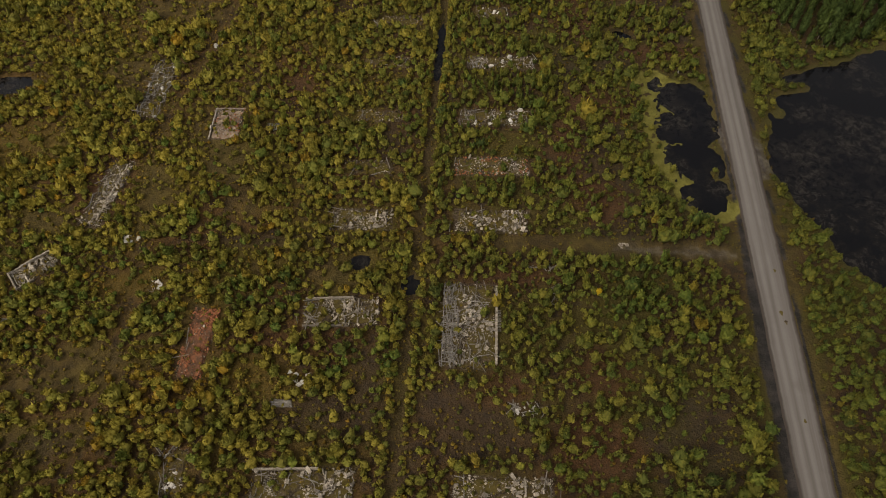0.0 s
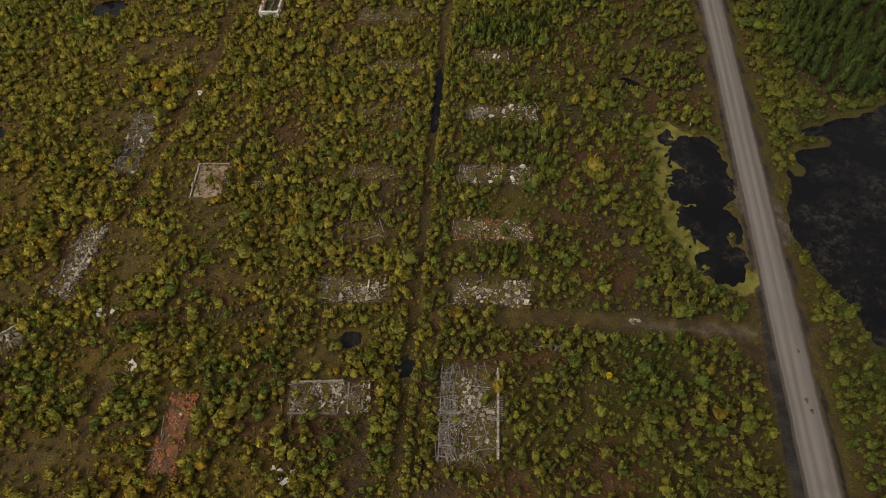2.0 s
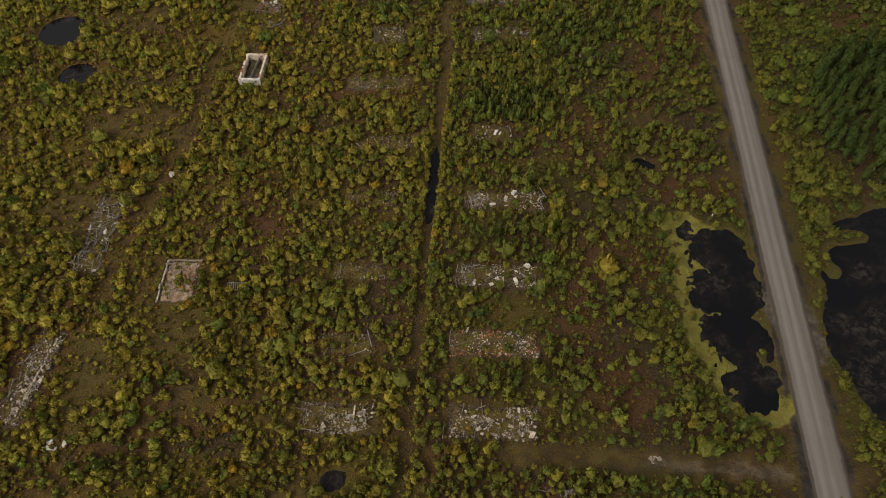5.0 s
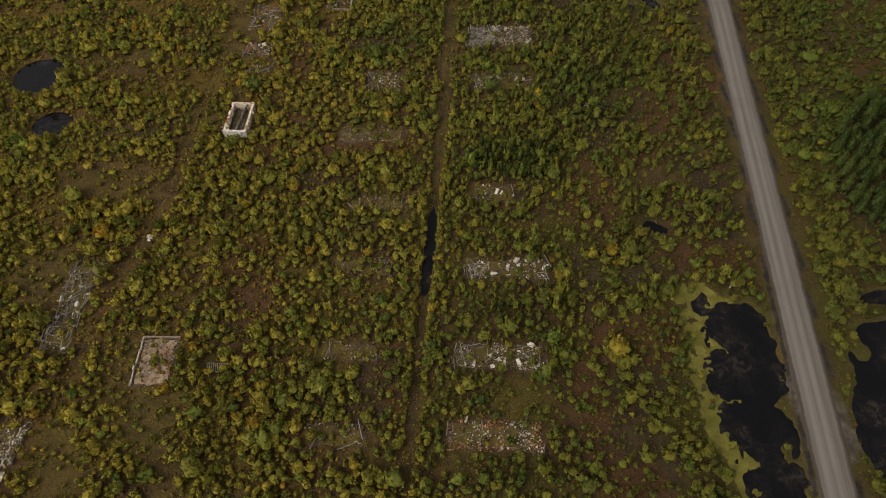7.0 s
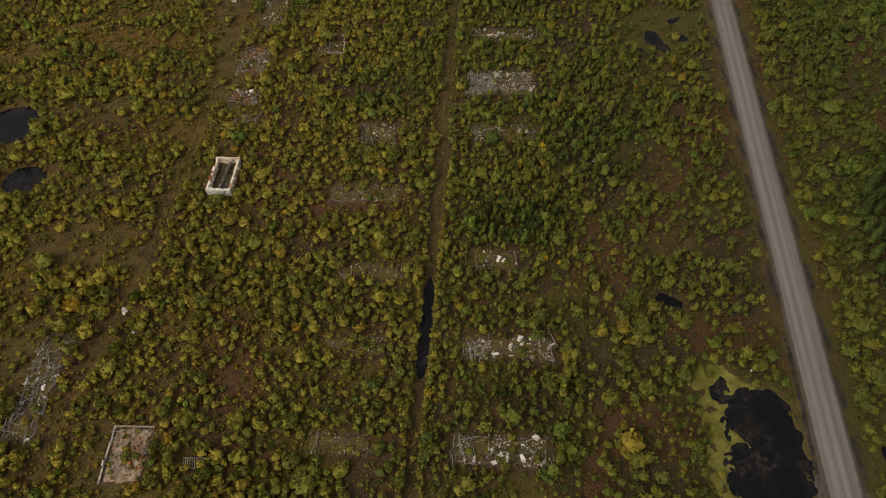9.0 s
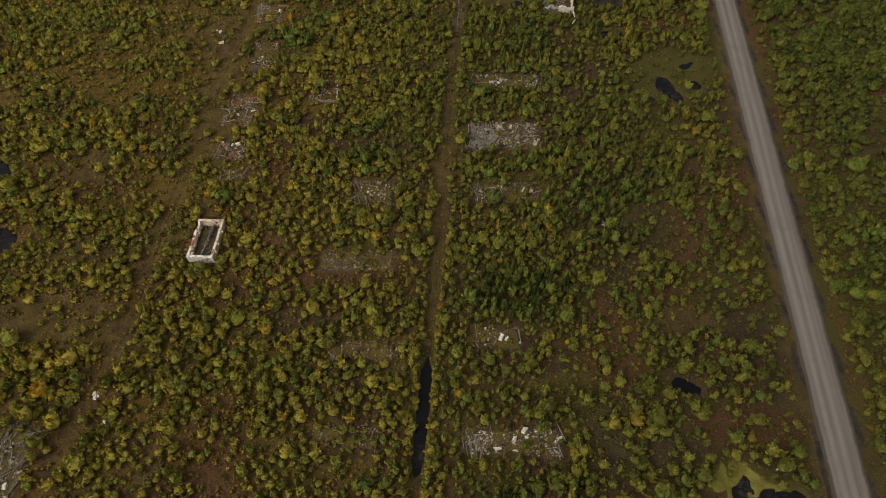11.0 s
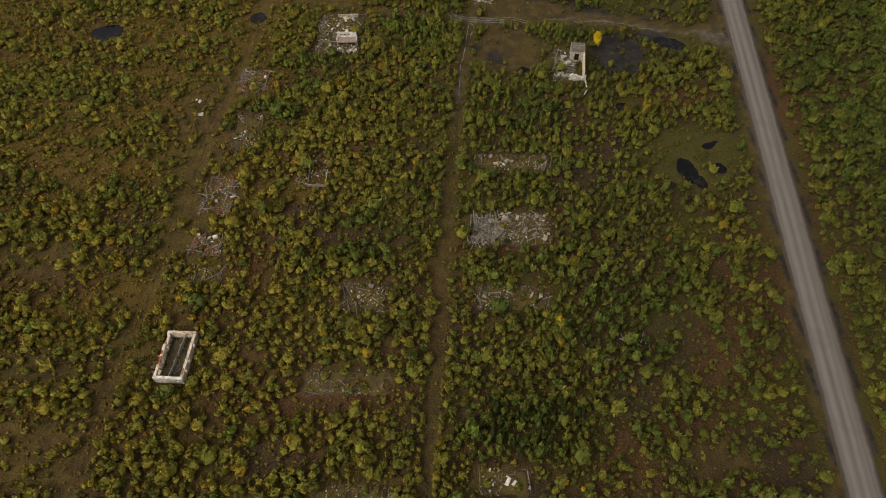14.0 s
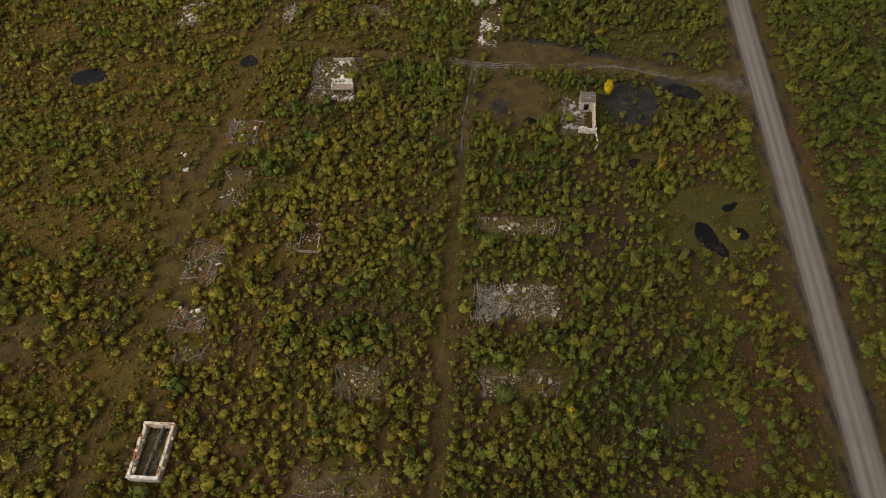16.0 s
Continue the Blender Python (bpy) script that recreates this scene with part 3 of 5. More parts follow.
def crown_template(kind, points, leaves, seed, spray=0.17, slim=1.0):
    """A plant 1 m in radius and 1 m high: a lobed solid crown, covered with small leaf sprays. Three corners a face;
    the crown's body comes first.
    """
    r = np.random.default_rng(seed)
    k = np.arange(points) + 0.5
    up = 1 - 1.86 * k / points
    turn = math.pi * (1 + 5**0.5) * k + r.uniform(-0.25, 0.25, points)
    ball = np.stack([np.sqrt(np.clip(1 - up * up, 0, 1)) * np.cos(turn), np.sqrt(np.clip(1 - up * up, 0, 1)) * np.sin(turn), up], 1)
    bm = bmesh.new()
    for p in ball:
        bm.verts.new(p)
    bm.verts.index_update()
    bmesh.ops.convex_hull(bm, input=bm.verts[:])
    bmesh.ops.triangulate(bm, faces=bm.faces[:])
    faces = np.array([[v.index for v in f.verts] for f in bm.faces])
    bm.free()
    # lobes of foliage stand out of the crown, with hollows between them
    bumps = r.normal(0, 1, ({"round": 5 if points < 40 else 11, "upright": 6, "cone": 14, "sprig": 4}[kind], 3))
    bumps[:, 2] = np.abs(bumps[:, 2]) * (0.9 if kind == "round" else 0.4) - 0.15
    bumps /= np.linalg.norm(bumps, axis=1)[:, None]
    near = np.exp(-((np.arccos(np.clip(ball @ bumps.T, -1, 1)) / (0.62 if kind == "round" and points < 40 else 0.42)) ** 2)).max(1)
    swell = 0.58 + 0.36 * near + r.uniform(-0.05, 0.05, points)
    if kind in ("round", "sprig"):
        shape = ball * swell[:, None]
        shape = np.stack([shape[:, 0], shape[:, 1], 0.42 + 0.58 * shape[:, 2]], 1)
        shape[:, :2] *= (1 - 0.25 * smooth(-ball[:, 2], 0.1, 0.9))[:, None]
    else:
        level = (ball[:, 2] + 0.86) / 1.86
        wide = np.clip(1.03 - level, 0.03, 1) ** (0.6 if kind == "upright" else 0.9) * np.clip(level * 4 + 0.35, 0, 1)
        flat = np.hypot(ball[:, 0], ball[:, 1]) + 1e-6
        shape = np.stack([ball[:, 0] / flat * wide * swell, ball[:, 1] / flat * wide * swell, 0.05 + 0.95 * level], 1)
    body = shape[faces]
    face = np.cross(body[:, 1] - body[:, 0], body[:, 2] - body[:, 0])
    out = body.mean(1) - np.array([0, 0, 0.35])
    away = (face * out).sum(1) < 0
    faces[away] = faces[away][:, ::-1]
    face[away] *= -1
    body = shape[faces]
    area = np.linalg.norm(face, axis=1)
    soft = np.zeros_like(shape)
    for j in range(3):
        np.add.at(soft, faces[:, j], face)
    soft /= np.linalg.norm(soft, axis=1)[:, None] + 1e-9
    # sprays lie on the crown, tilted this way and that, most of them on its upper side
    weight = area * np.clip(soft[faces].mean(1)[:, 2] + 0.75, 0.1, 2)
    pick = r.choice(len(faces), leaves, p=weight / weight.sum())
    mix = r.dirichlet((1, 1, 1), leaves)
    spot = (body[pick] * mix[..., None]).sum(1)
    lean = (soft[faces[pick]] * mix[..., None]).sum(1)
    lean /= np.linalg.norm(lean, axis=1)[:, None] + 1e-9
    # they point up and outwards like the ends of twigs
    fore = lean * 0.55 + np.array([0, 0, 0.75]) + r.normal(0, 0.42, (leaves, 3))
    fore /= np.linalg.norm(fore, axis=1)[:, None]
    side = np.cross(fore, r.normal(0, 1, (leaves, 3)))
    side /= np.linalg.norm(side, axis=1)[:, None] + 1e-9
    tilt = np.cross(side, fore)
    tilt *= np.where((tilt * lean).sum(1) < 0, -1.0, 1.0)[:, None]
    size = spray * r.uniform(0.55, 1.45, leaves)[:, None]
    spot = spot + lean * r.uniform(-0.03, 0.24, leaves)[:, None]
    fore, side = fore * np.array([1, 1, slim]), side * np.array([1, 1, slim])
    sprays = np.stack([spot - fore * size * 0.75 + side * size * 0.75, spot - fore * size * 0.7 - side * size * 0.8, spot + fore * size * 1.05], 1)
    # sprays are lit partly as part of the crown that they cover
    shade = lean * 0.8 + tilt * 0.6
    shade /= np.linalg.norm(shade, axis=1)[:, None]
    turned = (np.cross(sprays[:, 1] - sprays[:, 0], sprays[:, 2] - sprays[:, 0]) * shade).sum(1) < 0
    sprays[turned] = sprays[turned][:, ::-1]
    tris = np.concatenate([body, sprays])
    normal = np.concatenate([soft[faces], np.repeat(shade[:, None], 3, 1)])
    return tris.reshape(-1, 3), normal.reshape(-1, 3), 3 * len(body)


ROUND = [crown_template("round", 24, 36, 100 + k, 0.21) for k in range(18)]
SMALL = [crown_template("round", 12, 18, 150 + k, 0.28) for k in range(14)]
UPRIGHT = [crown_template("upright", 16, 30, 200 + k, 0.26, 0.6) for k in range(12)]
SPRIG = [crown_template("sprig", 6, 4, 300 + k, 0.34) for k in range(8)]


def scatter(name, templates, x, y, radius, tall, colour, label, category):
    """Many plants as one mesh: lumpy crowns covered with leaf sprays, each on a stem."""
    verts, tints, flags = [], [], []
    z = height(x, y)
    kinds = rng.integers(0, len(templates), len(x))
    turns = rng.uniform(0, 2 * math.pi, len(x))
    blades = np.array([[-0.05, 0, -0.1], [0.05, 0, -0.1], [0, 0, 0.6], [0, -0.05, -0.1], [0, 0.05, -0.1], [0, 0, 0.6]])
    normals = []
    for k, (template, bend, inner) in enumerate(templates):
        mine = np.nonzero(kinds == k)[0]
        if not len(mine):
            continue
        c, s = np.cos(turns[mine])[:, None], np.sin(turns[mine])[:, None]
        tx, ty, tz = template.T
        squash = rng.uniform(0.68, 1.3, len(mine))[:, None]
        px = x[mine][:, None] + radius[mine][:, None] * (c * tx - s * ty * squash)
        py = y[mine][:, None] + radius[mine][:, None] * (s * tx + c * ty * squash)
        pz = z[mine][:, None] + tall[mine][:, None] * tz
        verts.append(np.stack([px, py, pz], -1).reshape(-1, 3))
        nx, ny, nz = bend.T
        ratio = (tall[mine] / radius[mine] / 1.6)[:, None]
        nn = np.stack([(c * nx - s * ny) * ratio, (s * nx + c * ny) * ratio, nz + 0 * ratio], -1)
        normals.append((nn / np.linalg.norm(nn, axis=2)[..., None]).reshape(-1, 3))
        normals.append(np.tile(np.array([[0.0, -0.6, 0.8]]), (6 * len(mine), 1)))
        shaded_core = (np.arange(len(template)) < inner)[None, :, None]  # shade inside the crown is put into the core's leaf colour
        tints.append(np.where(shaded_core, colour[mine][:, None] * 0.8, colour[mine][:, None]).reshape(-1, 3))
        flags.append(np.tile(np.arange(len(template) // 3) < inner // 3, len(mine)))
        stem = np.stack([x[mine][:, None] + blades[None, :, 0], y[mine][:, None] + blades[None, :, 1],
                         z[mine][:, None] + tall[mine][:, None] * blades[None, :, 2]], -1)
        verts.append(stem.reshape(-1, 3))
        tints.append(np.repeat(np.array([[0.07, 0.06, 0.045]]), 6 * len(mine), 0))
        flags.append(np.zeros(2 * len(mine), bool))
    verts = np.concatenate(verts)
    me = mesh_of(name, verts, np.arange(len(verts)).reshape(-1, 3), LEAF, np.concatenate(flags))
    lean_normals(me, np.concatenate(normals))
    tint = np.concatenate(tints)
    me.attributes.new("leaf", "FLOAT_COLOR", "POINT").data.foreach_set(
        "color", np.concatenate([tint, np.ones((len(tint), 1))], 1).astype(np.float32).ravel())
    return tagged(new(name, me), label, category, kind="stuff")


def leaf_colours(x, y, green):
    """From olive to yellow and ochre, greener in some stands."""
    west = smooth(-x, -15, 60)
    k = rough_noise(x, y, 30, 80) * 0.45 + rough_noise(x, y, 9, 83) * 0.3 + rng.normal(0, 0.26, len(x)) + 0.10 + 0.22 * west * (1 - 0.8 * smooth(y, 120, 190))
    olive, yellow, ochre = np.array([0.088, 0.084, 0.016]), np.array([0.166, 0.132, 0.020]), np.array([0.200, 0.122, 0.014])
    dark, fresh = np.array([0.036, 0.058, 0.013]), np.array([0.080, 0.110, 0.016])
    a = smooth(k, 0.2, 0.62)[:, None]
    c = olive * (1 - a) + yellow * a
    c = np.where((rng.uniform(0, 1, len(x)) < 0.012 + 0.10 * smooth(rough_noise(x, y, 14, 86), 0.52, 0.75) + 0.4 * smooth(-oval(x, y, -57, -19, 9, 10), -3, 3))[:, None], ochre, c)
    g = np.clip(green + rng.normal(0, 0.22, len(x)) + 0.6 * (rng.uniform(0, 1, len(x)) < 0.07), 0, 1)[:, None]
    pick = rng.uniform(0, 1, len(x))[:, None]
    c = c * np.stack([1 - 0.13 * smooth(x, -40, 40), 0 * x + 1, 0 * x + 1], 1)
    # brightness that falls off from west to east is put into the leaf colour
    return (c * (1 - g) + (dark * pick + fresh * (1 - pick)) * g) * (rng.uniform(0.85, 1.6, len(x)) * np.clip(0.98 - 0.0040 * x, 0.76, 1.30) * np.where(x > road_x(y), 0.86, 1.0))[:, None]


def openness(x, y):
    """How open the scrub is, from 0 (closed) to 1 (bare)."""
    m = masks(x, y)
    bare = np.maximum.reduce([m["mud"] * 1.04, m["peat"] * np.where(y < 0, 1.2, 0.92), m["rust"] * 0.66, m["ash"], m["grass"] * 0.88, m["debris"] * 1.05, m["algae"]])
    bare = np.maximum(bare, smooth(-water_depth(x, y), -1.6, -0.8))
    d = np.abs(x - road_x(y))
    bare = np.maximum(bare, np.where(x > road_x(y), smooth(-d, -6.6, -5.2), smooth(-d, -7.5, -6.0)))
    bare = np.maximum(bare, smooth(-boxed(x, y, *HOUSE, 0.6), -1.0, 0.2))
    bare = np.maximum(bare, smooth(-polyline(x, y, WEST_TRACK), -2.1, -1.5) * np.where(y > 62, 1.0, 0.85))
    bare = np.maximum(bare, smooth(-polyline(x, y, TRACK), -1.9, -1.3))
    bare = np.maximum(bare, smooth(-np.abs(x - ditch_x(y)), -1.6, -1.1) * (y < 98))
    for cx, cy, w, l in ((-26, 159.3, 5.0, 8.5), (-21.9, 205.6, 7, 8), (38.6, 193.8, 6, 13), (14, 243.6, 12.5, 5.5), (-44.2, 47.4, 2.5, 1)):
        bare = np.maximum(bare, smooth(-boxed(x, y, cx, cy, w, l, -4), -0.8, 0.2))
    bare = np.maximum(bare, smooth(-oval(x, y, *LARCH_STAND), -1.5, 0.5) * 0.93)
    flats = np.minimum.reduce([oval(x, y, 22, 201, 10, 8), oval(x, y, 27, 219.5, 13, 4, -5), oval(x, y, 50, 199, 7, 8.5), oval(x, y, 60, 211, 14, 2.5, -14)])
    bare = np.maximum(bare, smooth(-flats + (rough_noise(x, y, 5.0, 60) - 0.5) * 5, -1.5, 0.8) * 0.95)
    for rx, ry, w, l, turn, kind in RUINS:
        bare = np.maximum(bare, smooth(-boxed(x, y, rx, ry, w, l, turn, 0.5), -0.6, 0.2) * {"faint": 0.86, "slight": 0.88, "few": 0.86}.get(kind, 0.93))
    # the land towards the road is thinner
    strip = smooth(x - road_x(y), -42, -30) * smooth(road_x(y) - x, 4, 9) * smooth(y, 60, 90) * 0.1
    gaps = smooth(rough_noise(x, y, 7, 90) + 0.06 * (x > road_x(y)), 0.59, 0.72) * (0.55 + strip)
    # bands of open grass in the north-west
    bands = smooth(rough_noise(x * 0.45 - y * 0.2, y, 6.5, 131), 0.50, 0.62) * smooth(y, 135, 165) * smooth(-x, 25, 50) * 0.5
    gaps = np.maximum(gaps, bands)
    return np.clip(np.maximum(bare, np.maximum(gaps, strip)), 0, 1)


def greenness(x, y):
    d = np.minimum.reduce([oval(x, y, *g) for g in GREEN]) + (rough_noise(x, y, 6, 95) - 0.5) * 8
    east = smooth(x - road_x(y), 7, 16) * (0.12 + 0.62 * smooth(rough_noise(x, y, 12, 98), 0.40, 0.62))
    return np.maximum(np.maximum(smooth(-d, -3, 3) * 0.9, east), 0.08 + 0.20 * smooth(x, -25, 15) + 0.3 * smooth(rough_noise(x, y, 40, 97), 0.5, 0.75))


def planted(cell, jitter):
    """Places about one cell apart on the land that the flight passes over."""
    gx, gy = np.meshgrid(np.arange(-138, 136, cell), np.arange(-56, 264, cell))
    gx = gx + cell * 0.5 * (np.arange(gx.shape[0]) % 2)[:, None]
    x = gx.ravel() + rng.uniform(-jitter, jitter, gx.size) * cell
    y = gy.ravel() + rng.uniform(-jitter, jitter, gx.size) * cell
    seen = (x > -88 - 0.33 * (y + 39)) & (x < 76 + 0.37 * (y + 45)) & (y < 258 - 0.04 * x)
    return x[seen], y[seen]


def plant_scrub():
    # full-grown bushes, side by side where the scrub is closed
    x, y = planted(1.46, 0.46)
    closed = 1 - openness(x, y)
    wood = smooth(x - road_x(y), 7, 12) * closed
    keep = rng.uniform(0, 1, len(x)) < np.maximum(closed ** 1.1 * 0.96, wood)
    x, y, closed = x[keep], y[keep], closed[keep]
    green = greenness(x, y)
    stand = rough_noise(x, y, 16, 120)
    size = np.exp(rng.normal(-0.26, 0.31, len(x))) * (0.80 + 0.5 * stand) * (1 + 0.06 * smooth(x, 0, 25)) * (1 - 0.08 * smooth(y, 140, 180) * smooth(-x, 20, 50))
    upright = rng.uniform(0, 1, len(x)) < (0.10 + 0.36 * smooth(x, -8, 6) + 0.35 * smooth(green, 0.42, 0.8)) * np.where(x > road_x(y), 0.25, 1.0)
    size = np.where(upright, size * 0.85, size)
    tall = np.clip(size * rng.uniform(1.35, 1.9, len(x)), 0.8, 3.6)
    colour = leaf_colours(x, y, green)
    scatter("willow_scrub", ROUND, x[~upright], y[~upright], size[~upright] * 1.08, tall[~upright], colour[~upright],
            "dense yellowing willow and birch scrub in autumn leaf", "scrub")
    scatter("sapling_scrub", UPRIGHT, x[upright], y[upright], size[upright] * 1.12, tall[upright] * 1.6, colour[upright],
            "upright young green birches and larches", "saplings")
    # a row on each bank of the ditch
    y = np.repeat(np.arange(-44, 100, 0.62), 2)
    y = y + rng.uniform(-0.5, 0.5, len(y))
    x = ditch_x(y) + np.where(np.arange(len(y)) % 2 == 0, -1, 1) * rng.uniform(1.35, 2.3, len(y))
    keep = rng.uniform(0, 1, len(x)) < np.where(y > 40, 0.95, 0.62)
    x, y = x[keep], y[keep]
    size = np.exp(rng.normal(-0.42, 0.2, len(x)))
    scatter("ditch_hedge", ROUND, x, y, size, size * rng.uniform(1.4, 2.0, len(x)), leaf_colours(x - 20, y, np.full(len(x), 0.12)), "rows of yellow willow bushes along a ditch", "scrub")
    # low bushes between them and along the edges of the glades
    x, y = planted(1.5, 0.5)
    open_ = openness(x, y)
    keep = rng.uniform(0, 1, len(x)) < np.where(open_ > 0.945, 0.0, 0.34 + 0.14 * smooth(open_, 0.2, 0.5) - 0.30 * smooth(open_, 0.6, 0.95))
    x, y = x[keep], y[keep]
    size = np.exp(rng.normal(-0.60, 0.25, len(x)))
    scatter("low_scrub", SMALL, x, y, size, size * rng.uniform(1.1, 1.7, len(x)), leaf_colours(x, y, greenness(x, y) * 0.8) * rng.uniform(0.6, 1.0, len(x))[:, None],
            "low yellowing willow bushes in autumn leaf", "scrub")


def plant_heath():
    n = 46000
    x, y = 132 - 266 * rng.uniform(0, 1, n) ** 0.85, rng.uniform(-50, 256, n)
    seen = (x > -88 - 0.33 * (y + 39)) & (x < 76 + 0.37 * (y + 45))
    x, y = x[seen], y[seen]
    m = masks(x, y)
    bad = np.maximum.reduce([m["mud"], m["ash"], m["algae"], m["clay"]]) > 0.66
    bad = bad & (rng.uniform(0, 1, len(x)) > 0.3 * (m["clay"] < 0.3) * (m["algae"] < 0.3))
    ok = ~bad & (water_depth(x, y) > 0.3) & (np.abs(x - road_x(y)) > 4.6) & (rng.uniform(0, 1, n)[seen] < 0.32 + 1.3 * openness(x, y))
    x, y = x[ok], y[ok]
    r = np.exp(rng.normal(-0.9, 0.32, len(x)))
    warm = np.clip(rng.uniform(-0.2, 0.8, len(x)) + 0.5 * smooth(rough_noise(x, y, 12, 99), 0.4, 0.65), 0, 1)[:, None]
    c = leaf_colours(x, y, np.zeros(len(x))) * (0.75 - 0.35 * warm) + np.array([0.076, 0.030, 0.002]) * warm * np.clip(1 - 0.006 * x, 0.35, 1.5)[:, None]
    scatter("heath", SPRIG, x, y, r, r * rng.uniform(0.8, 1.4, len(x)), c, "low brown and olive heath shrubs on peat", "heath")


plant_scrub()
plant_heath()


def plant_far_scrub():
    """Coarser scrub round the land that is flown over."""
    gx, gy = np.meshgrid(np.arange(-260, 260, 4.8), np.arange(-180, 400, 4.8))
    x, y = gx.ravel() + rng.uniform(-3, 3, gx.size), gy.ravel() + rng.uniform(-3, 3, gx.size)
    near = (x > -92 - 0.33 * (y + 39)) & (x < 79 + 0.37 * (y + 45)) & (y < 259 - 0.04 * x) & (y > -56) & (x > -139) & (x < 137)
    x, y = x[~near], y[~near]
    ok = (openness(x, y) < 0.5) & (np.abs(x - road_x(y)) > 8) & (rng.uniform(0, 1, len(x)) < 0.8)
    x, y = x[ok], y[ok]
    r = rng.uniform(1.8, 3.6, len(x))
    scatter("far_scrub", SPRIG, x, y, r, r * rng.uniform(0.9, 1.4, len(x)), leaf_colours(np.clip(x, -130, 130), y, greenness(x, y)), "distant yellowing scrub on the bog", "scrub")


plant_far_scrub()

# ---- trees that stand out one by one ----


def bark_mesh(name, tall, thick, limbs, seed, wide=1.0):
    """A tapered trunk with limbs that rise from it."""
    r = random.Random(seed)
    bm = bmesh.new()

    def limb(a, b, ra, rb, sides=5):
        way = (b - a).normalized()
        side = way.orthogonal().normalized()
        other = way.cross(side)
        rings = [[bm.verts.new(p + (side * math.cos(k * 2 * math.pi / sides) + other * math.sin(k * 2 * math.pi / sides)) * rad) for k in range(sides)]
                 for p, rad in ((a, ra), ((a + b) / 2 + side * ra * 0.6, (ra + rb) / 2), (b, rb))]
        for lo, hi in zip(rings, rings[1:]):
            for k in range(sides):
                bm.faces.new((lo[k], lo[(k + 1) % sides], hi[(k + 1) % sides], hi[k]))
        bm.faces.new(rings[-1])

    limb(Vector((0, 0, -0.15)), Vector((0.04, 0.03, tall)), thick, thick * 0.25)
    for _ in range(limbs):
        h = r.uniform(0.25, 0.8) * tall
        a = r.uniform(0, 2 * math.pi)
        reach = r.uniform(0.25, 0.45) * tall * (1 - h / tall + 0.25) * wide
        limb(Vector((0, 0, h)), Vector((reach * math.cos(a), reach * math.sin(a), h + reach * 0.8)), thick * 0.45, thick * 0.12, 3)
    me = bpy.data.meshes.new(name)
    bm.to_mesh(me)
    bm.free()
    me.materials.append(BARK)
    return me


def tree_leaf_material(name, a, b, turned=1.0):
    m = Nodes(name, 0.8, 0.15)
    return m.done(foliage(m, m.mix(m.node("ObjectInfo").outputs["Random"], a, b), m.node("NewGeometry").outputs["Random Per Island"], turned))


BIRCH_LEAF = tree_leaf_material("birch_leaves", (0.070, 0.098, 0.016), (0.150, 0.140, 0.018))
SPRUCE_LEAF = tree_leaf_material("larch_needles", (0.021, 0.039, 0.008), (0.044, 0.064, 0.011), 0.4)
GOLD_LEAF = tree_leaf_material("golden_leaves", (0.56, 0.41, 0.018), (0.48, 0.31, 0.018))


def tree_makers():
    """Shared trunk and crown meshes for each sort of tree, crowns of leaf sprays over a solid body."""
    made = {}
    for sort, kind, leaves, wide, tall, mat in (("birch", "round", 150, 1.9, 3.3, BIRCH_LEAF), ("larch", "cone", 240, 1.4, 6.4, SPRUCE_LEAF),
                                                ("golden_birch", "round", 170, 0.95, 2.9, GOLD_LEAF)):
        rows = []
        for k in range(6):
            low, bend, inner = crown_template(kind, 60 if kind == "round" else 110, leaves, 500 + k, 0.15, 1.0 if kind == "round" else 0.34)
            low = low * np.array([wide, wide, tall]) + np.array([0, 0, tall * 0.1])
            crown = mesh_of("crown", low, np.arange(len(low)).reshape(-1, 3), mat, np.arange(len(low) // 3) < inner // 3)
            lean_normals(crown, bend)
            rows.append((bark_mesh("trunk", tall * (0.75 if kind == "round" else 1.0), 0.09 if kind == "round" else 0.13, 6, k, 1.0 if kind == "round" else 0.3), crown))
        made[sort] = rows
    return made


TREES = tree_makers()


def tree(sort, x, y, size, label, category, group=""):
    trunk, crown = TREES[sort][int(rng.integers(0, 6))]
    root = new(sort + "_tree")
    root.matrix_basis = pose(x, y, float(height(np.array([x]), np.array([y]))[0]), 0, 0, float(rng.uniform(0, 360))) @ Matrix.Diagonal((size, size, size * float(rng.uniform(0.85, 1.2)), 1))
    for name, me in (("trunk", trunk), ("crown", crown)):
        new(name, me).parent = root
    return tagged(root, label, category, group)


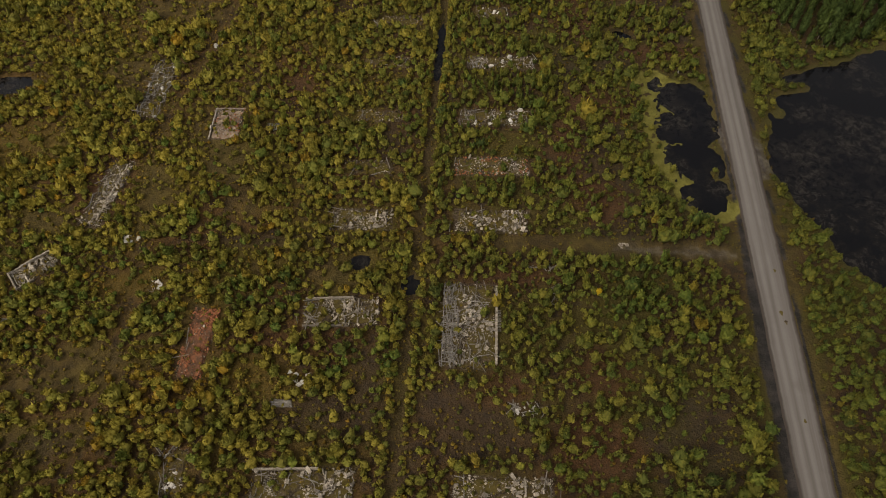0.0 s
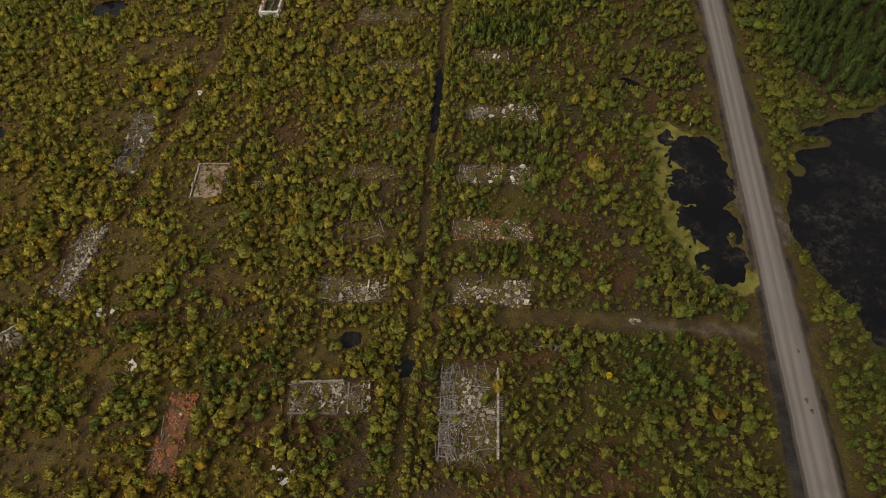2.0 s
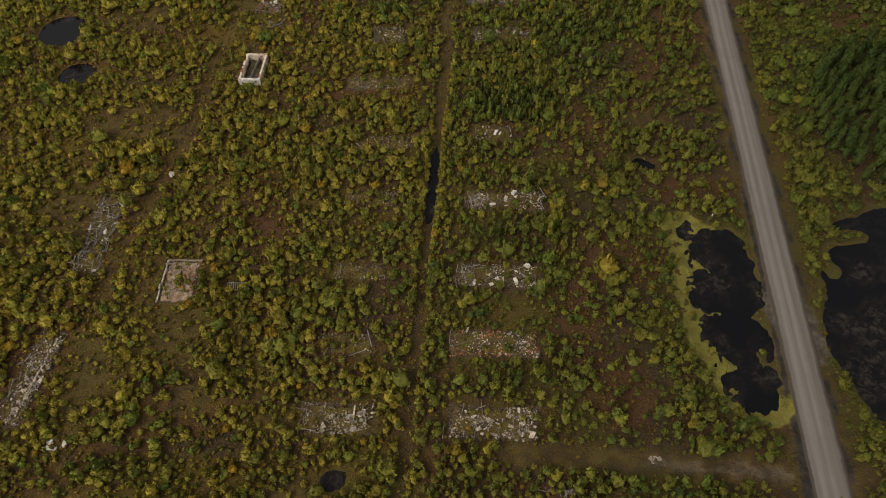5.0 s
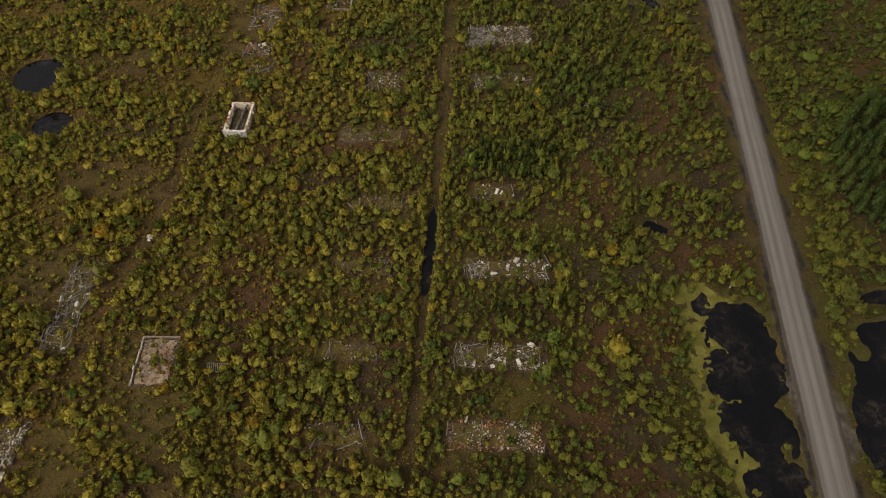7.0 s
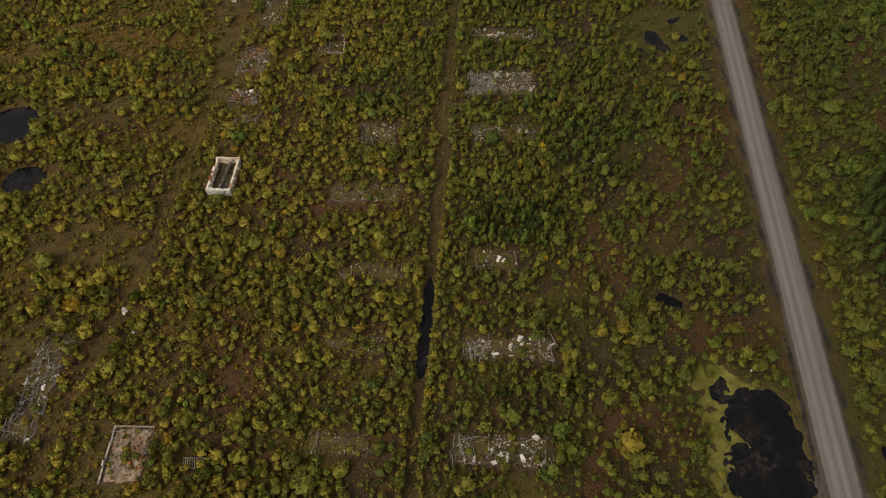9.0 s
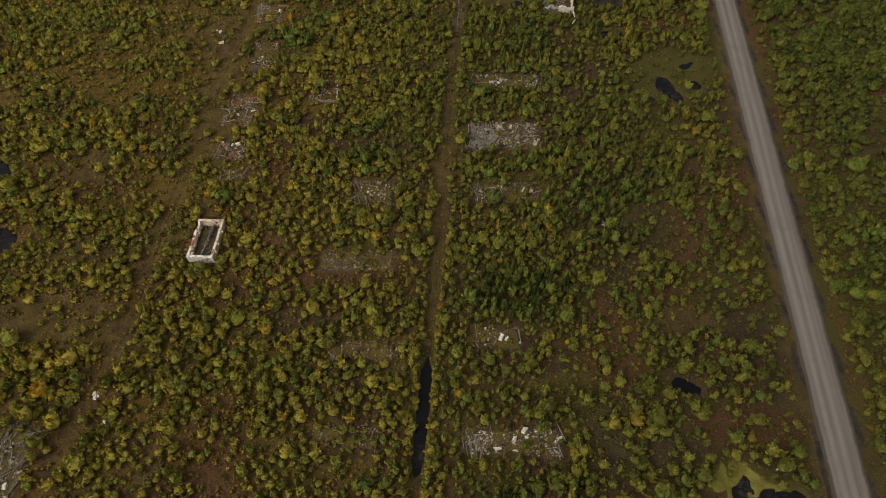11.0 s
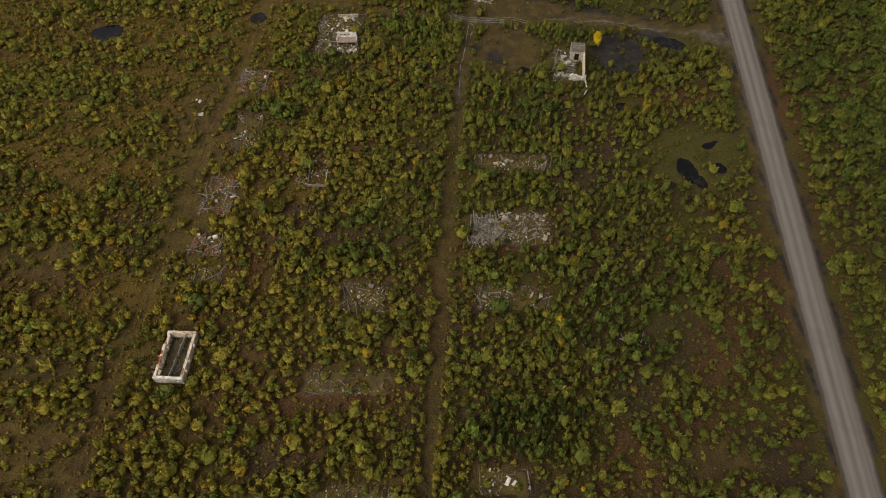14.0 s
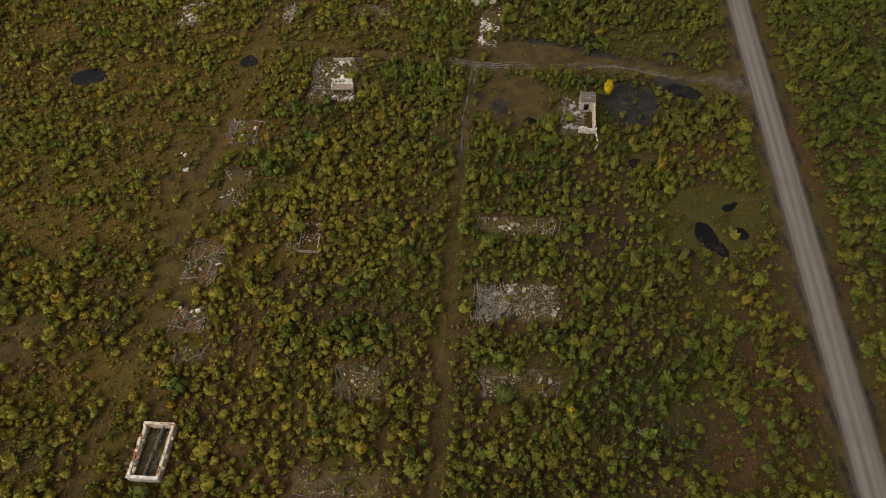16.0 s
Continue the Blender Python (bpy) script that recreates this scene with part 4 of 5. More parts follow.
def plant_trees():
    stood = []
    for _ in range(3000):
        x, y = float(rng.uniform(84, 128)), float(rng.uniform(66, 122))
        if min((math.hypot(x - px, y - py) for px, py in stood), default=9) < 2.5:
            continue
        if oval(np.array([x]), np.array([y]), *LARCH_STAND)[0] < 0 and water_depth(np.array([x]), np.array([y]))[0] > 2:
            stood.append((x, y))
            tree("larch", x, y, float(rng.uniform(0.75, 1.2)), "tall dark green larch in a dense stand", "tree", "larch stand by the lake")
    n = 0
    while n < 140:
        x, y = float(rng.uniform(-125, 130)), float(rng.uniform(-50, 255))
        if openness(np.array([x]), np.array([y]))[0] < 0.25 and boxed(x, y, *HOUSE) > 3 and min(boxed(x, y, *r[:5]) for r in RUINS) > 1.5:
            tree("birch", x, y, float(rng.uniform(0.5, 0.8)), "round leafy birch standing above the scrub", "tree", "birches among the scrub")
            n += 1
    n = 0
    while n < 60:
        x, y = float(rng.uniform(4, 28)), float(rng.uniform(91, 105))
        if oval(np.array([x]), np.array([y]), 16, 98, 12, 6)[0] < 0:
            tree("larch", x, y, float(rng.uniform(0.28, 0.45)), "young dark green larch in a thicket", "tree", "larch thicket")
            n += 1
    for x, y, size in ((44.7, 202, 1.25), (24.6, 118.6, 0.7), (21.8, 87.6, 0.5), (24.6, 86.4, 0.5), (-71, -27, 0.55), (27, -3, 0.7)):
        tree("golden_birch", x, y, size, "bright golden autumn birch", "tree")


plant_trees()

# ---- ruins ----
rnd = random.Random(11)


def box_mesh(name, material, size=(1, 1, 1), jitter=0.0, seed=0, chop=False, sides=4):
    """A block with uneven corners, or a broken slab with that many sides; its middle is at the origin."""
    r = random.Random(seed)
    bm = bmesh.new()
    ring = []
    for k in range(sides):
        a = 2 * math.pi * (k + 0.5) / sides
        reach = 0.5 * math.sqrt(2) if sides == 4 else r.uniform(0.38, 0.62)
        ring.append((reach * math.cos(a), reach * math.sin(a)))
    lo = [bm.verts.new(((x + r.uniform(-jitter, jitter)) * size[0], (y + r.uniform(-jitter, jitter)) * size[1], (-0.5 + r.uniform(-jitter, jitter)) * size[2])) for x, y in ring]
    hi = [bm.verts.new(((x * 0.94 + r.uniform(-jitter, jitter)) * size[0], (y * 0.94 + r.uniform(-jitter, jitter)) * size[1], (0.5 + r.uniform(-jitter, jitter)) * size[2])) for x, y in ring]
    bm.faces.new(list(reversed(lo)))
    bm.faces.new(hi)
    for k in range(sides):
        bm.faces.new((lo[k], lo[(k + 1) % sides], hi[(k + 1) % sides], hi[k]))
    me = bpy.data.meshes.new(name)
    bm.to_mesh(me)
    bm.free()
    me.materials.append(material)
    return me


def piece_meshes(name, material, jitter, sides):
    return [box_mesh(name, material, jitter=jitter, seed=40 + k, sides=sides) for k in range(6)]


PIECES = {
    "beam": piece_meshes("beam", TIMBER, 0.06, 4), "block": piece_meshes("block", CONCRETE, 0.24, 4), "panel": piece_meshes("panel", CONCRETE, 0.12, 5),
    "white_panel": piece_meshes("panel", WHITEWASH, 0.16, 4), "white_block": piece_meshes("block", WHITEWASH, 0.26, 4),
    "brick_lump": piece_meshes("brick_lump", BRICK, 0.2, 4), "char": piece_meshes("char", SOOT, 0.12, 5), "sheet": piece_meshes("sheet", GREYSTEEL, 0.1, 4),
}


def piece(kind, parent, x, y, z, sx, sy, sz, rx=0.0, ry=0.0, rz=0.0, label=""):
    me = rnd.choice(PIECES[kind])
    ob = new(me.name.split(".")[0], me)
    ob.parent = parent
    ob.matrix_basis = pose(x, y, z, rx, ry, rz) @ Matrix.Diagonal((sx, sy, sz, 1))
    return tagged(ob, label) if label else ob


def rubble(name, parent, n, w, l, material, lo, hi, seed, thin=False, heap=0.25, label=""):
    """Many small broken bits in one mesh, thicker in some places."""
    r = np.random.default_rng(seed)
    u, v = r.uniform(-0.5, 0.5, n * 4), r.uniform(-0.5, 0.5, n * 4)
    keep = value_noise(u * w + seed * 9.1, v * l, 2.2, seed) * 0.7 + value_noise(u * w, v * l + seed * 5.3, 0.9, seed + 3) * 0.3 > r.uniform(0.46, 0.64, n * 4)
    u, v = u[keep][:n] * w, v[keep][:n] * l
    n = len(u)
    size = r.uniform(0, 1, n) ** 2.2 * (hi - lo) + lo
    dims = np.stack([size * (r.uniform(3, 8, n) if thin else r.uniform(0.8, 1.7, n)), size * r.uniform(0.6, 1.0, n), size * r.uniform(0.35, 0.8, n)], 1)
    corner = np.array([[-1, -1, -1], [1, -1, -1], [1, 1, -1], [-1, 1, -1], [-1, -1, 1], [1, -1, 1], [1, 1, 1], [-1, 1, 1]]) * 0.5
    p = corner[None] * dims[:, None] * r.uniform(0.75, 1.15, (n, 8, 3))
    yaw, pitch = r.uniform(0, math.pi, n), r.normal(0, 0.5, n)
    if thin:
        yaw = np.where(r.uniform(0, 1, n) < 0.6, r.choice([0, math.pi / 2], n) + r.normal(0, 0.2, n), yaw)
    c, s = np.cos(pitch)[:, None], np.sin(pitch)[:, None]
    x, z = c * p[..., 0] - s * p[..., 2], s * p[..., 0] + c * p[..., 2]
    c, s = np.cos(yaw)[:, None], np.sin(yaw)[:, None]
    hump = heap * (0.3 + value_noise(u, v, 2.5, seed + 9))
    out = np.stack([c * x - s * p[..., 1] + u[:, None], s * x + c * p[..., 1] + v[:, None], z + (hump + dims[:, 2] * 0.3)[:, None]], -1)
    face = np.array([[0, 3, 2, 1], [4, 5, 6, 7], [0, 1, 5, 4], [1, 2, 6, 5], [2, 3, 7, 6], [3, 0, 4, 7]])
    faces = (8 * np.arange(n)[:, None, None] + face[None]).reshape(-1, 4)
    ob = new(name, mesh_of(name, out.reshape(-1, 3), faces, material))
    ob.parent = parent
    return tagged(ob, label, kind="stuff")


def mound(parent, w, l, seed, material, rise=0.3):
    """The low uneven bed of a fallen house, ragged at its edge and sunk into the ground there."""
    nx, ny = max(8, int(w * 1.6)), max(8, int(l * 1.6))
    gx, gy = np.meshgrid(np.linspace(-0.5, 0.5, nx), np.linspace(-0.5, 0.5, ny))
    edge = np.minimum(0.5 - np.abs(gx), 0.5 - np.abs(gy)) * 2
    x = gx * w + (value_noise(gy * l, gx * w, 1.3, seed) - 0.5) * 0.9
    y = gy * l + (value_noise(gx * w, gy * l, 1.3, seed + 5) - 0.5) * 0.9
    z = rise * smooth(edge, 0.0, 0.2) * (0.35 + 1.1 * rough_noise(x, y, 2.4, seed)) - 0.25 * (1 - smooth(edge, 0.0, 0.12))
    i = (np.arange(ny - 1)[:, None] * nx + np.arange(nx - 1)[None]).ravel()
    me = mesh_of("foundation", np.stack([x.ravel(), y.ravel(), z.ravel()], 1), np.stack([i, i + 1, i + nx + 1, i + nx], 1), material)
    ob = new("foundation", me)
    ob.parent = parent
    return ob


def broken_wall(name, parent, ax, ay, bx, by, tall, thick, material, openings=(), ragged=0.3, seed=0, label="", sill=0.9, head=2.1):
    """A wall from a to b with openings (from, to along it, in metres) that go through, and a broken top."""
    r = random.Random(seed)
    length = math.hypot(bx - ax, by - ay)
    cuts = sorted({0.0, length, *[c for o in openings for c in o], *[k * 0.6 for k in range(1, int(length / 0.6))]})
    tops = [tall - ragged * r.random() ** 1.5 for _ in cuts]
    bm = bmesh.new()

    def block(s0, s1, z0, z1a, z1b, t=thick):
        lo = [bm.verts.new(p) for p in ((s0, -t / 2, z0), (s1, -t / 2, z0), (s1, t / 2, z0), (s0, t / 2, z0))]
        hi = [bm.verts.new(p) for p in ((s0, -t / 2, z1a), (s1, -t / 2, z1b), (s1, t / 2, z1b), (s0, t / 2, z1a))]
        bm.faces.new(list(reversed(lo))), bm.faces.new(hi)
        for k in range(4):
            bm.faces.new((lo[k], lo[(k + 1) % 4], hi[(k + 1) % 4], hi[k]))

    for k, (s0, s1) in enumerate(zip(cuts, cuts[1:])):
        mid = (s0 + s1) / 2
        if any(o[0] < mid < o[1] for o in openings):
            if sill > 0:
                block(s0, s1, -0.3, sill, sill)
            if min(tops[k], tops[k + 1]) > head + 0.05:
                block(s0, s1, head, tops[k], tops[k + 1])
        else:
            block(s0, s1, -0.3, tops[k], tops[k + 1])
    bmesh.ops.remove_doubles(bm, verts=bm.verts, dist=0.001)
    m = pose(ax, ay, 0, 0, 0, math.degrees(math.atan2(by - ay, bx - ax)))
    bmesh.ops.transform(bm, matrix=m, verts=bm.verts)
    return part(name, bm, material, parent, label)


def ruin_root(name, x, y, turn, label, category="ruin", group=""):
    root = new(name)
    root.matrix_basis = pose(x, y, float(height(np.array([x]), np.array([y]))[0]), 0, 0, turn)
    return tagged(root, label, category, group)


# beams, lumps, panels (kinds and counts), dark bits, pale bits, splinters, the bed's material, its rise, and the label
KINDS = {
    "wreck": (105, ("block", 70), ("panel", 18), 700, 380, 230, SOOT, 0.35, "collapsed timber house heaped with grey beams and concrete"),
    "planks": (60, ("white_block", 16), ("white_panel", 10), 260, 80, 340, SOOT, 0.30, "fallen timber house of grey planks and pale lumps"),
    "slabs": (18, ("block", 56), ("panel", 26), 480, 430, 150, SOOT, 0.30, "low house ruin of tan concrete slabs and stub walls"),
    "pale": (14, ("block", 60), ("panel", 24), 520, 520, 130, SOOT, 0.28, "fallen house of pale tan concrete lumps on peat"),
    "mixed": (34, ("white_block", 22), ("white_panel", 8), 460, 300, 260, SOOT, 0.22, "overgrown house ruin with scattered pale blocks and boards"),
    "few": (10, ("white_block", 12), ("white_panel", 5), 300, 120, 120, SOOT, 0.15, "nearly vanished house with a few white blocks"),
    "faint": (9, ("char", 14), ("panel", 2), 340, 110, 140, SOOT, 0.15, "flat grey-brown traces of a burnt house"),
    "bricks": (8, ("brick_lump", 10), ("panel", 8), 460, 330, 90, SOOT, 0.25, "levelled house of grey plaster rubble and red brick"),
    "red": (4, ("brick_lump", 46), ("panel", 3), 420, 60, 20, REDBED, 0.35, "heap of broken red bricks among bushes"),
    "floor": (10, ("brick_lump", 12), ("panel", 4), 200, 110, 40, FLOORBED, 0.16, "bare pale house floor with patches of red brick"),
    "slight": (16, ("block", 18), ("white_panel", 4), 460, 220, 230, SOOT, 0.2, "overgrown brown house ruin with a few pale lumps"),
    "burnt": (44, ("white_block", 12), ("white_panel", 4), 800, 130, 420, SOOT, 0.25, "burnt timber house of dark red-brown rubble and boards"),
    "white": (12, ("white_block", 50), ("white_panel", 34), 320, 300, 70, SOOT, 0.28, "heap of white plastered slabs and rubble"),
}


def build_ruin(index, x, y, w, l, turn, kind):
    beams, (block, blocks), (panel, panels), bits, pale, splinters, bed, rise, label = KINDS[kind]
    area = min(1.9, max(0.45, w * l / 100))
    root = ruin_root("house_ruin", x, y, turn, label, "ruin", "ruined houses of the settlement")
    mound(root, w, l, 30 + index, bed, rise)
    pale_mat = {"block": CONCRETE, "white_block": PLASTER, "brick_lump": PLASTER, "char": CONCRETE}[block]
    rubble("rubble", root, int(0.75 * bits * area), w * 0.98, l * 0.98, DEBRIS, 0.05, 0.30, index, heap=rise)
    rubble("pale_rubble", root, int(1.15 * pale * area), w * 0.96, l * 0.96, pale_mat, 0.06, 0.33, 200 + index, heap=rise + 0.08, label="pale broken plaster and concrete")
    if kind in ("bricks", "red", "floor", "burnt"):
        rubble("brick_rubble", root, int({"red": 900, "bricks": 300, "floor": 200, "burnt": 520}[kind] * area), w * 0.98, l * 0.98, BRICK, 0.06, 0.34, 60 + index, heap=rise + 0.05, label="broken red bricks")
    rubble("split_timber", root, int(splinters * area), w, l, TIMBER, 0.04, 0.11, 120 + index, True, rise + 0.12, "grey split boards")
    # lumps lie in a few heaps, not evenly
    heaps = [(rnd.uniform(-0.42, 0.42) * w, rnd.uniform(-0.4, 0.4) * l) for _ in range(4)]
    if kind in ("pale", "slabs"):
        heaps += [(0.36 * w, 0.1 * l), (0.30 * w, -0.2 * l)]

    def spot(wide=1.1):
        if rnd.random() < 0.3:
            return rnd.uniform(-0.47, 0.47) * w, rnd.uniform(-0.47, 0.47) * l
        hx, hy = rnd.choice(heaps)
        return max(-0.48 * w, min(0.48 * w, rnd.gauss(hx, wide))), max(-0.48 * l, min(0.48 * l, rnd.gauss(hy, wide * 0.8)))

    for _ in range(int(blocks * area)):
        s = (0.14 + rnd.random() ** 3 * 0.66) * (0.65 if kind in ("red", "bricks") else 1.0)
        px, py = spot()
        piece(block, root, px, py, rise + s * 0.2, s * rnd.uniform(0.8, 2.0), s * rnd.uniform(0.6, 1.0), s * rnd.uniform(0.4, 1.0), rnd.uniform(-15, 15), rnd.uniform(-15, 15), rnd.uniform(0, 180))
    for _ in range(int(panels * area)):
        s = 0.14 + rnd.random() ** 3 * 0.55
        px, py = spot(1.3)
        piece(panel, root, px, py, rise + 0.16, s * rnd.uniform(1.0, 3.2), s, 0.11, rnd.gauss(0, 16), rnd.gauss(0, 16), rnd.uniform(0, 180))
    for _ in range(int(beams * area)):
        long = rnd.uniform(0.9, 2.0) + 3.2 * rnd.random() ** 2
        edge = rnd.random() < 0.5
        heading = 90 + rnd.gauss(0, 12) if edge and rnd.random() < 0.7 else rnd.choice((0, 90)) + rnd.gauss(0, 14) if rnd.random() < 0.55 else rnd.uniform(0, 180)
        px = (rnd.choice((-0.45, -0.36, -0.28) if kind == "wreck" else (-0.45, -0.42, 0.45)) + rnd.gauss(0, 0.06)) * w if edge else (rnd.random() ** 1.8 * 0.84 - 0.42) * w
        piece("beam", root, px, rnd.uniform(-0.45, 0.45) * l, rise + rnd.uniform(0.15, 0.5), long, rnd.uniform(0.07, 0.15), rnd.uniform(0.06, 0.13),
              rnd.uniform(-20, 20), rnd.gauss(0, 6), heading)
    return root


def build_ruins():
    for index, (x, y, w, l, turn, kind) in enumerate(RUINS):
        root = build_ruin(index, x, y, w, l, turn, kind)
        if index == 0:
            # standing edges of the largest wreck: a boarded frame on the west, a concrete beam on the east
            for k in range(9):
                piece("beam", root, -w / 2 + 0.1, -l / 2 + 1.2 + k * 2.0, 0.5, 0.2, 2.0, 0.25)
                piece("beam", root, -w / 2 + 1.0, -l / 2 + 1.2 + k * 2.0, 0.55, 1.9, 0.16, 0.14, 0, rnd.gauss(0, 3), rnd.gauss(0, 6))
            broken_wall("wall", root, w / 2 - 0.3, -l / 2 + 1, w / 2 - 0.2, l / 2 - 1, 0.9, 0.45, CONCRETE, ((2, 2.8), (6, 7)), 0.5, 3)
            for k in range(14):
                piece("beam", root, w / 2 + 0.35, -1.5 + k * 0.35, 0.35, 0.7, 0.1, 0.1)
        if kind in ("pale", "slabs"):
            # upright shards of wall, most of them at the east end
            for k in range(16):
                px = (0.5 - 0.55 * rnd.random() ** 2.2) * w - 0.3
                piece("panel", root, px, rnd.uniform(-0.42, 0.42) * l, 0.55, rnd.uniform(0.5, 1.3), rnd.uniform(0.6, 1.3), 0.16, rnd.choice((70, 80, 100, 110)), rnd.gauss(0, 10), rnd.choice((0, 90)) + rnd.gauss(0, 12))
            broken_wall("wall", root, w * 0.22, -l * 0.4, w * 0.22, l * 0.42, 0.7, 0.3, CONCRETE, ((1.2, 2.0),), 0.45, index + 60, "low tan partition stub", 0.1)
        if kind == "slabs":
            broken_wall("wall", root, -w / 2 + 0.3, l / 2 - 0.3, w * 0.15, l / 2 - 0.2, 0.9, 0.35, CONCRETE, (), 0.25, index, "low grey wall stub")
            broken_wall("wall", root, -w / 2 + 0.1, -l / 2 + 0.2, w * 0.1, -l / 2 + 0.1, 0.55, 0.35, CONCRETE, ((3, 3.9),), 0.3, index + 3, "low grey wall stub")
        if abs(turn) > 30:
            # the low rim of walls still stands round this floor
            for k, (ax, ay, bx, by, tall) in enumerate(((-0.5, 0.5, 0.5, 0.5, 0.8), (-0.5, -0.5, -0.5, 0.5, 0.9), (-0.5, -0.5, -0.1, -0.5, 0.8), (-0.22, -0.5, -0.22, 0.0, 0.7))):
                broken_wall("wall", root, ax * w, ay * l, bx * w, by * l, tall, 0.3, CONCRETE, (), 0.35, index + 80 + k, "low grey wall stub")
        if kind == "floor":
            broken_wall("wall", root, -w / 2, l / 2, w / 2, l / 2, 0.5, 0.25, PLASTER, (), 0.2, index)
            broken_wall("wall", root, -w / 2, -l / 2, -w / 2, l / 2, 0.45, 0.3, PLASTER, ((3, 4),), 0.25, index + 1)


build_ruins()


def build_house():
    x, y, w, l, turn = HOUSE
    root = ruin_root("roofless_house", x, y, turn, "roofless white plastered house with bare window holes and red brick showing", "house")
    a, b = w / 2 - 0.25, l / 2 - 0.25
    tall = 2.0
    broken_wall("wall", root, -w / 2, -b, w / 2, -b, tall, 0.5, WHITEWASH, ((4.2, 4.8),), 0.15, 1, "white plastered gable wall", 0.8, 1.5)
    sides = {}
    sides["n"] = broken_wall("wall", root, -w / 2, b, w / 2, b, tall, 0.5, PALE, ((3.6, 4.3),), 0.15, 2, "stained cream gable wall", 0.8, 1.6)
    sides["e"] = broken_wall("wall", root, a, -b + 0.25, a, b - 0.25, tall, 0.5, PALE, ((1.3, 2.0), (3.4, 4.1), (6.6, 7.3)), 0.25, 3, "long cream wall with window holes", 0.7, 1.6)
    sides["w"] = broken_wall("wall", root, -a, -b + 0.25, -a, b - 0.25, tall, 0.5, PALE, ((0.6, 2.2), (3.0, 3.7), (6.2, 6.9)), 0.9, 4, "crumbling long wall with window holes", 0.4, 1.7)
    broken_wall("inner_wall", root, -0.35, -b + 0.3, 0.55, b - 0.3, 1.3, 0.10, TIMBER, ((4.2, 4.9),), 0.3, 5, "thin grey partition", 0.2, 2.2)
    # bare brick courses along the broken tops
    for k in range(18):
        side = rnd.choice(("w", "w", "w", "n", "e"))
        s = rnd.uniform(-b, b) if side in "we" else rnd.uniform(-a, a)
        off = rnd.uniform(-0.12, 0.12)
        px, py = {"w": (-a + off, s), "e": (a + off, s), "n": (s, b + off)}[side]
        piece("brick_lump", sides[side], px, py, tall - (0.28 if side == "w" else 0.06), rnd.uniform(0.5, 2.0), rnd.uniform(0.1, 0.24), 0.14, 0, 0, 90 if side in "we" else 0)
    mound(root, w - 1.1, l - 1.1, 77, GROUNDLIKE, 0.25)
    rubble("rubble", root, 160, w - 1.1, l - 1.1, DEBRIS, 0.08, 0.35, 78, heap=0.25)
    for k in range(5):
        piece("beam", root, rnd.uniform(-0.3, 0.3) * w, rnd.uniform(-0.38, 0.38) * l, rnd.uniform(0.3, 0.7), rnd.uniform(1.2, 2.6), 0.14, 0.12, 0, rnd.gauss(0, 8), rnd.uniform(0, 180))
    for k in range(16):
        piece(rnd.choice(("brick_lump", "block")), root, -w / 2 - rnd.uniform(0.2, 1.5), rnd.uniform(-0.5, 0.05) * l, 0.1, rnd.uniform(0.3, 0.8), 0.35, 0.25, 0, 0, rnd.uniform(0, 180))


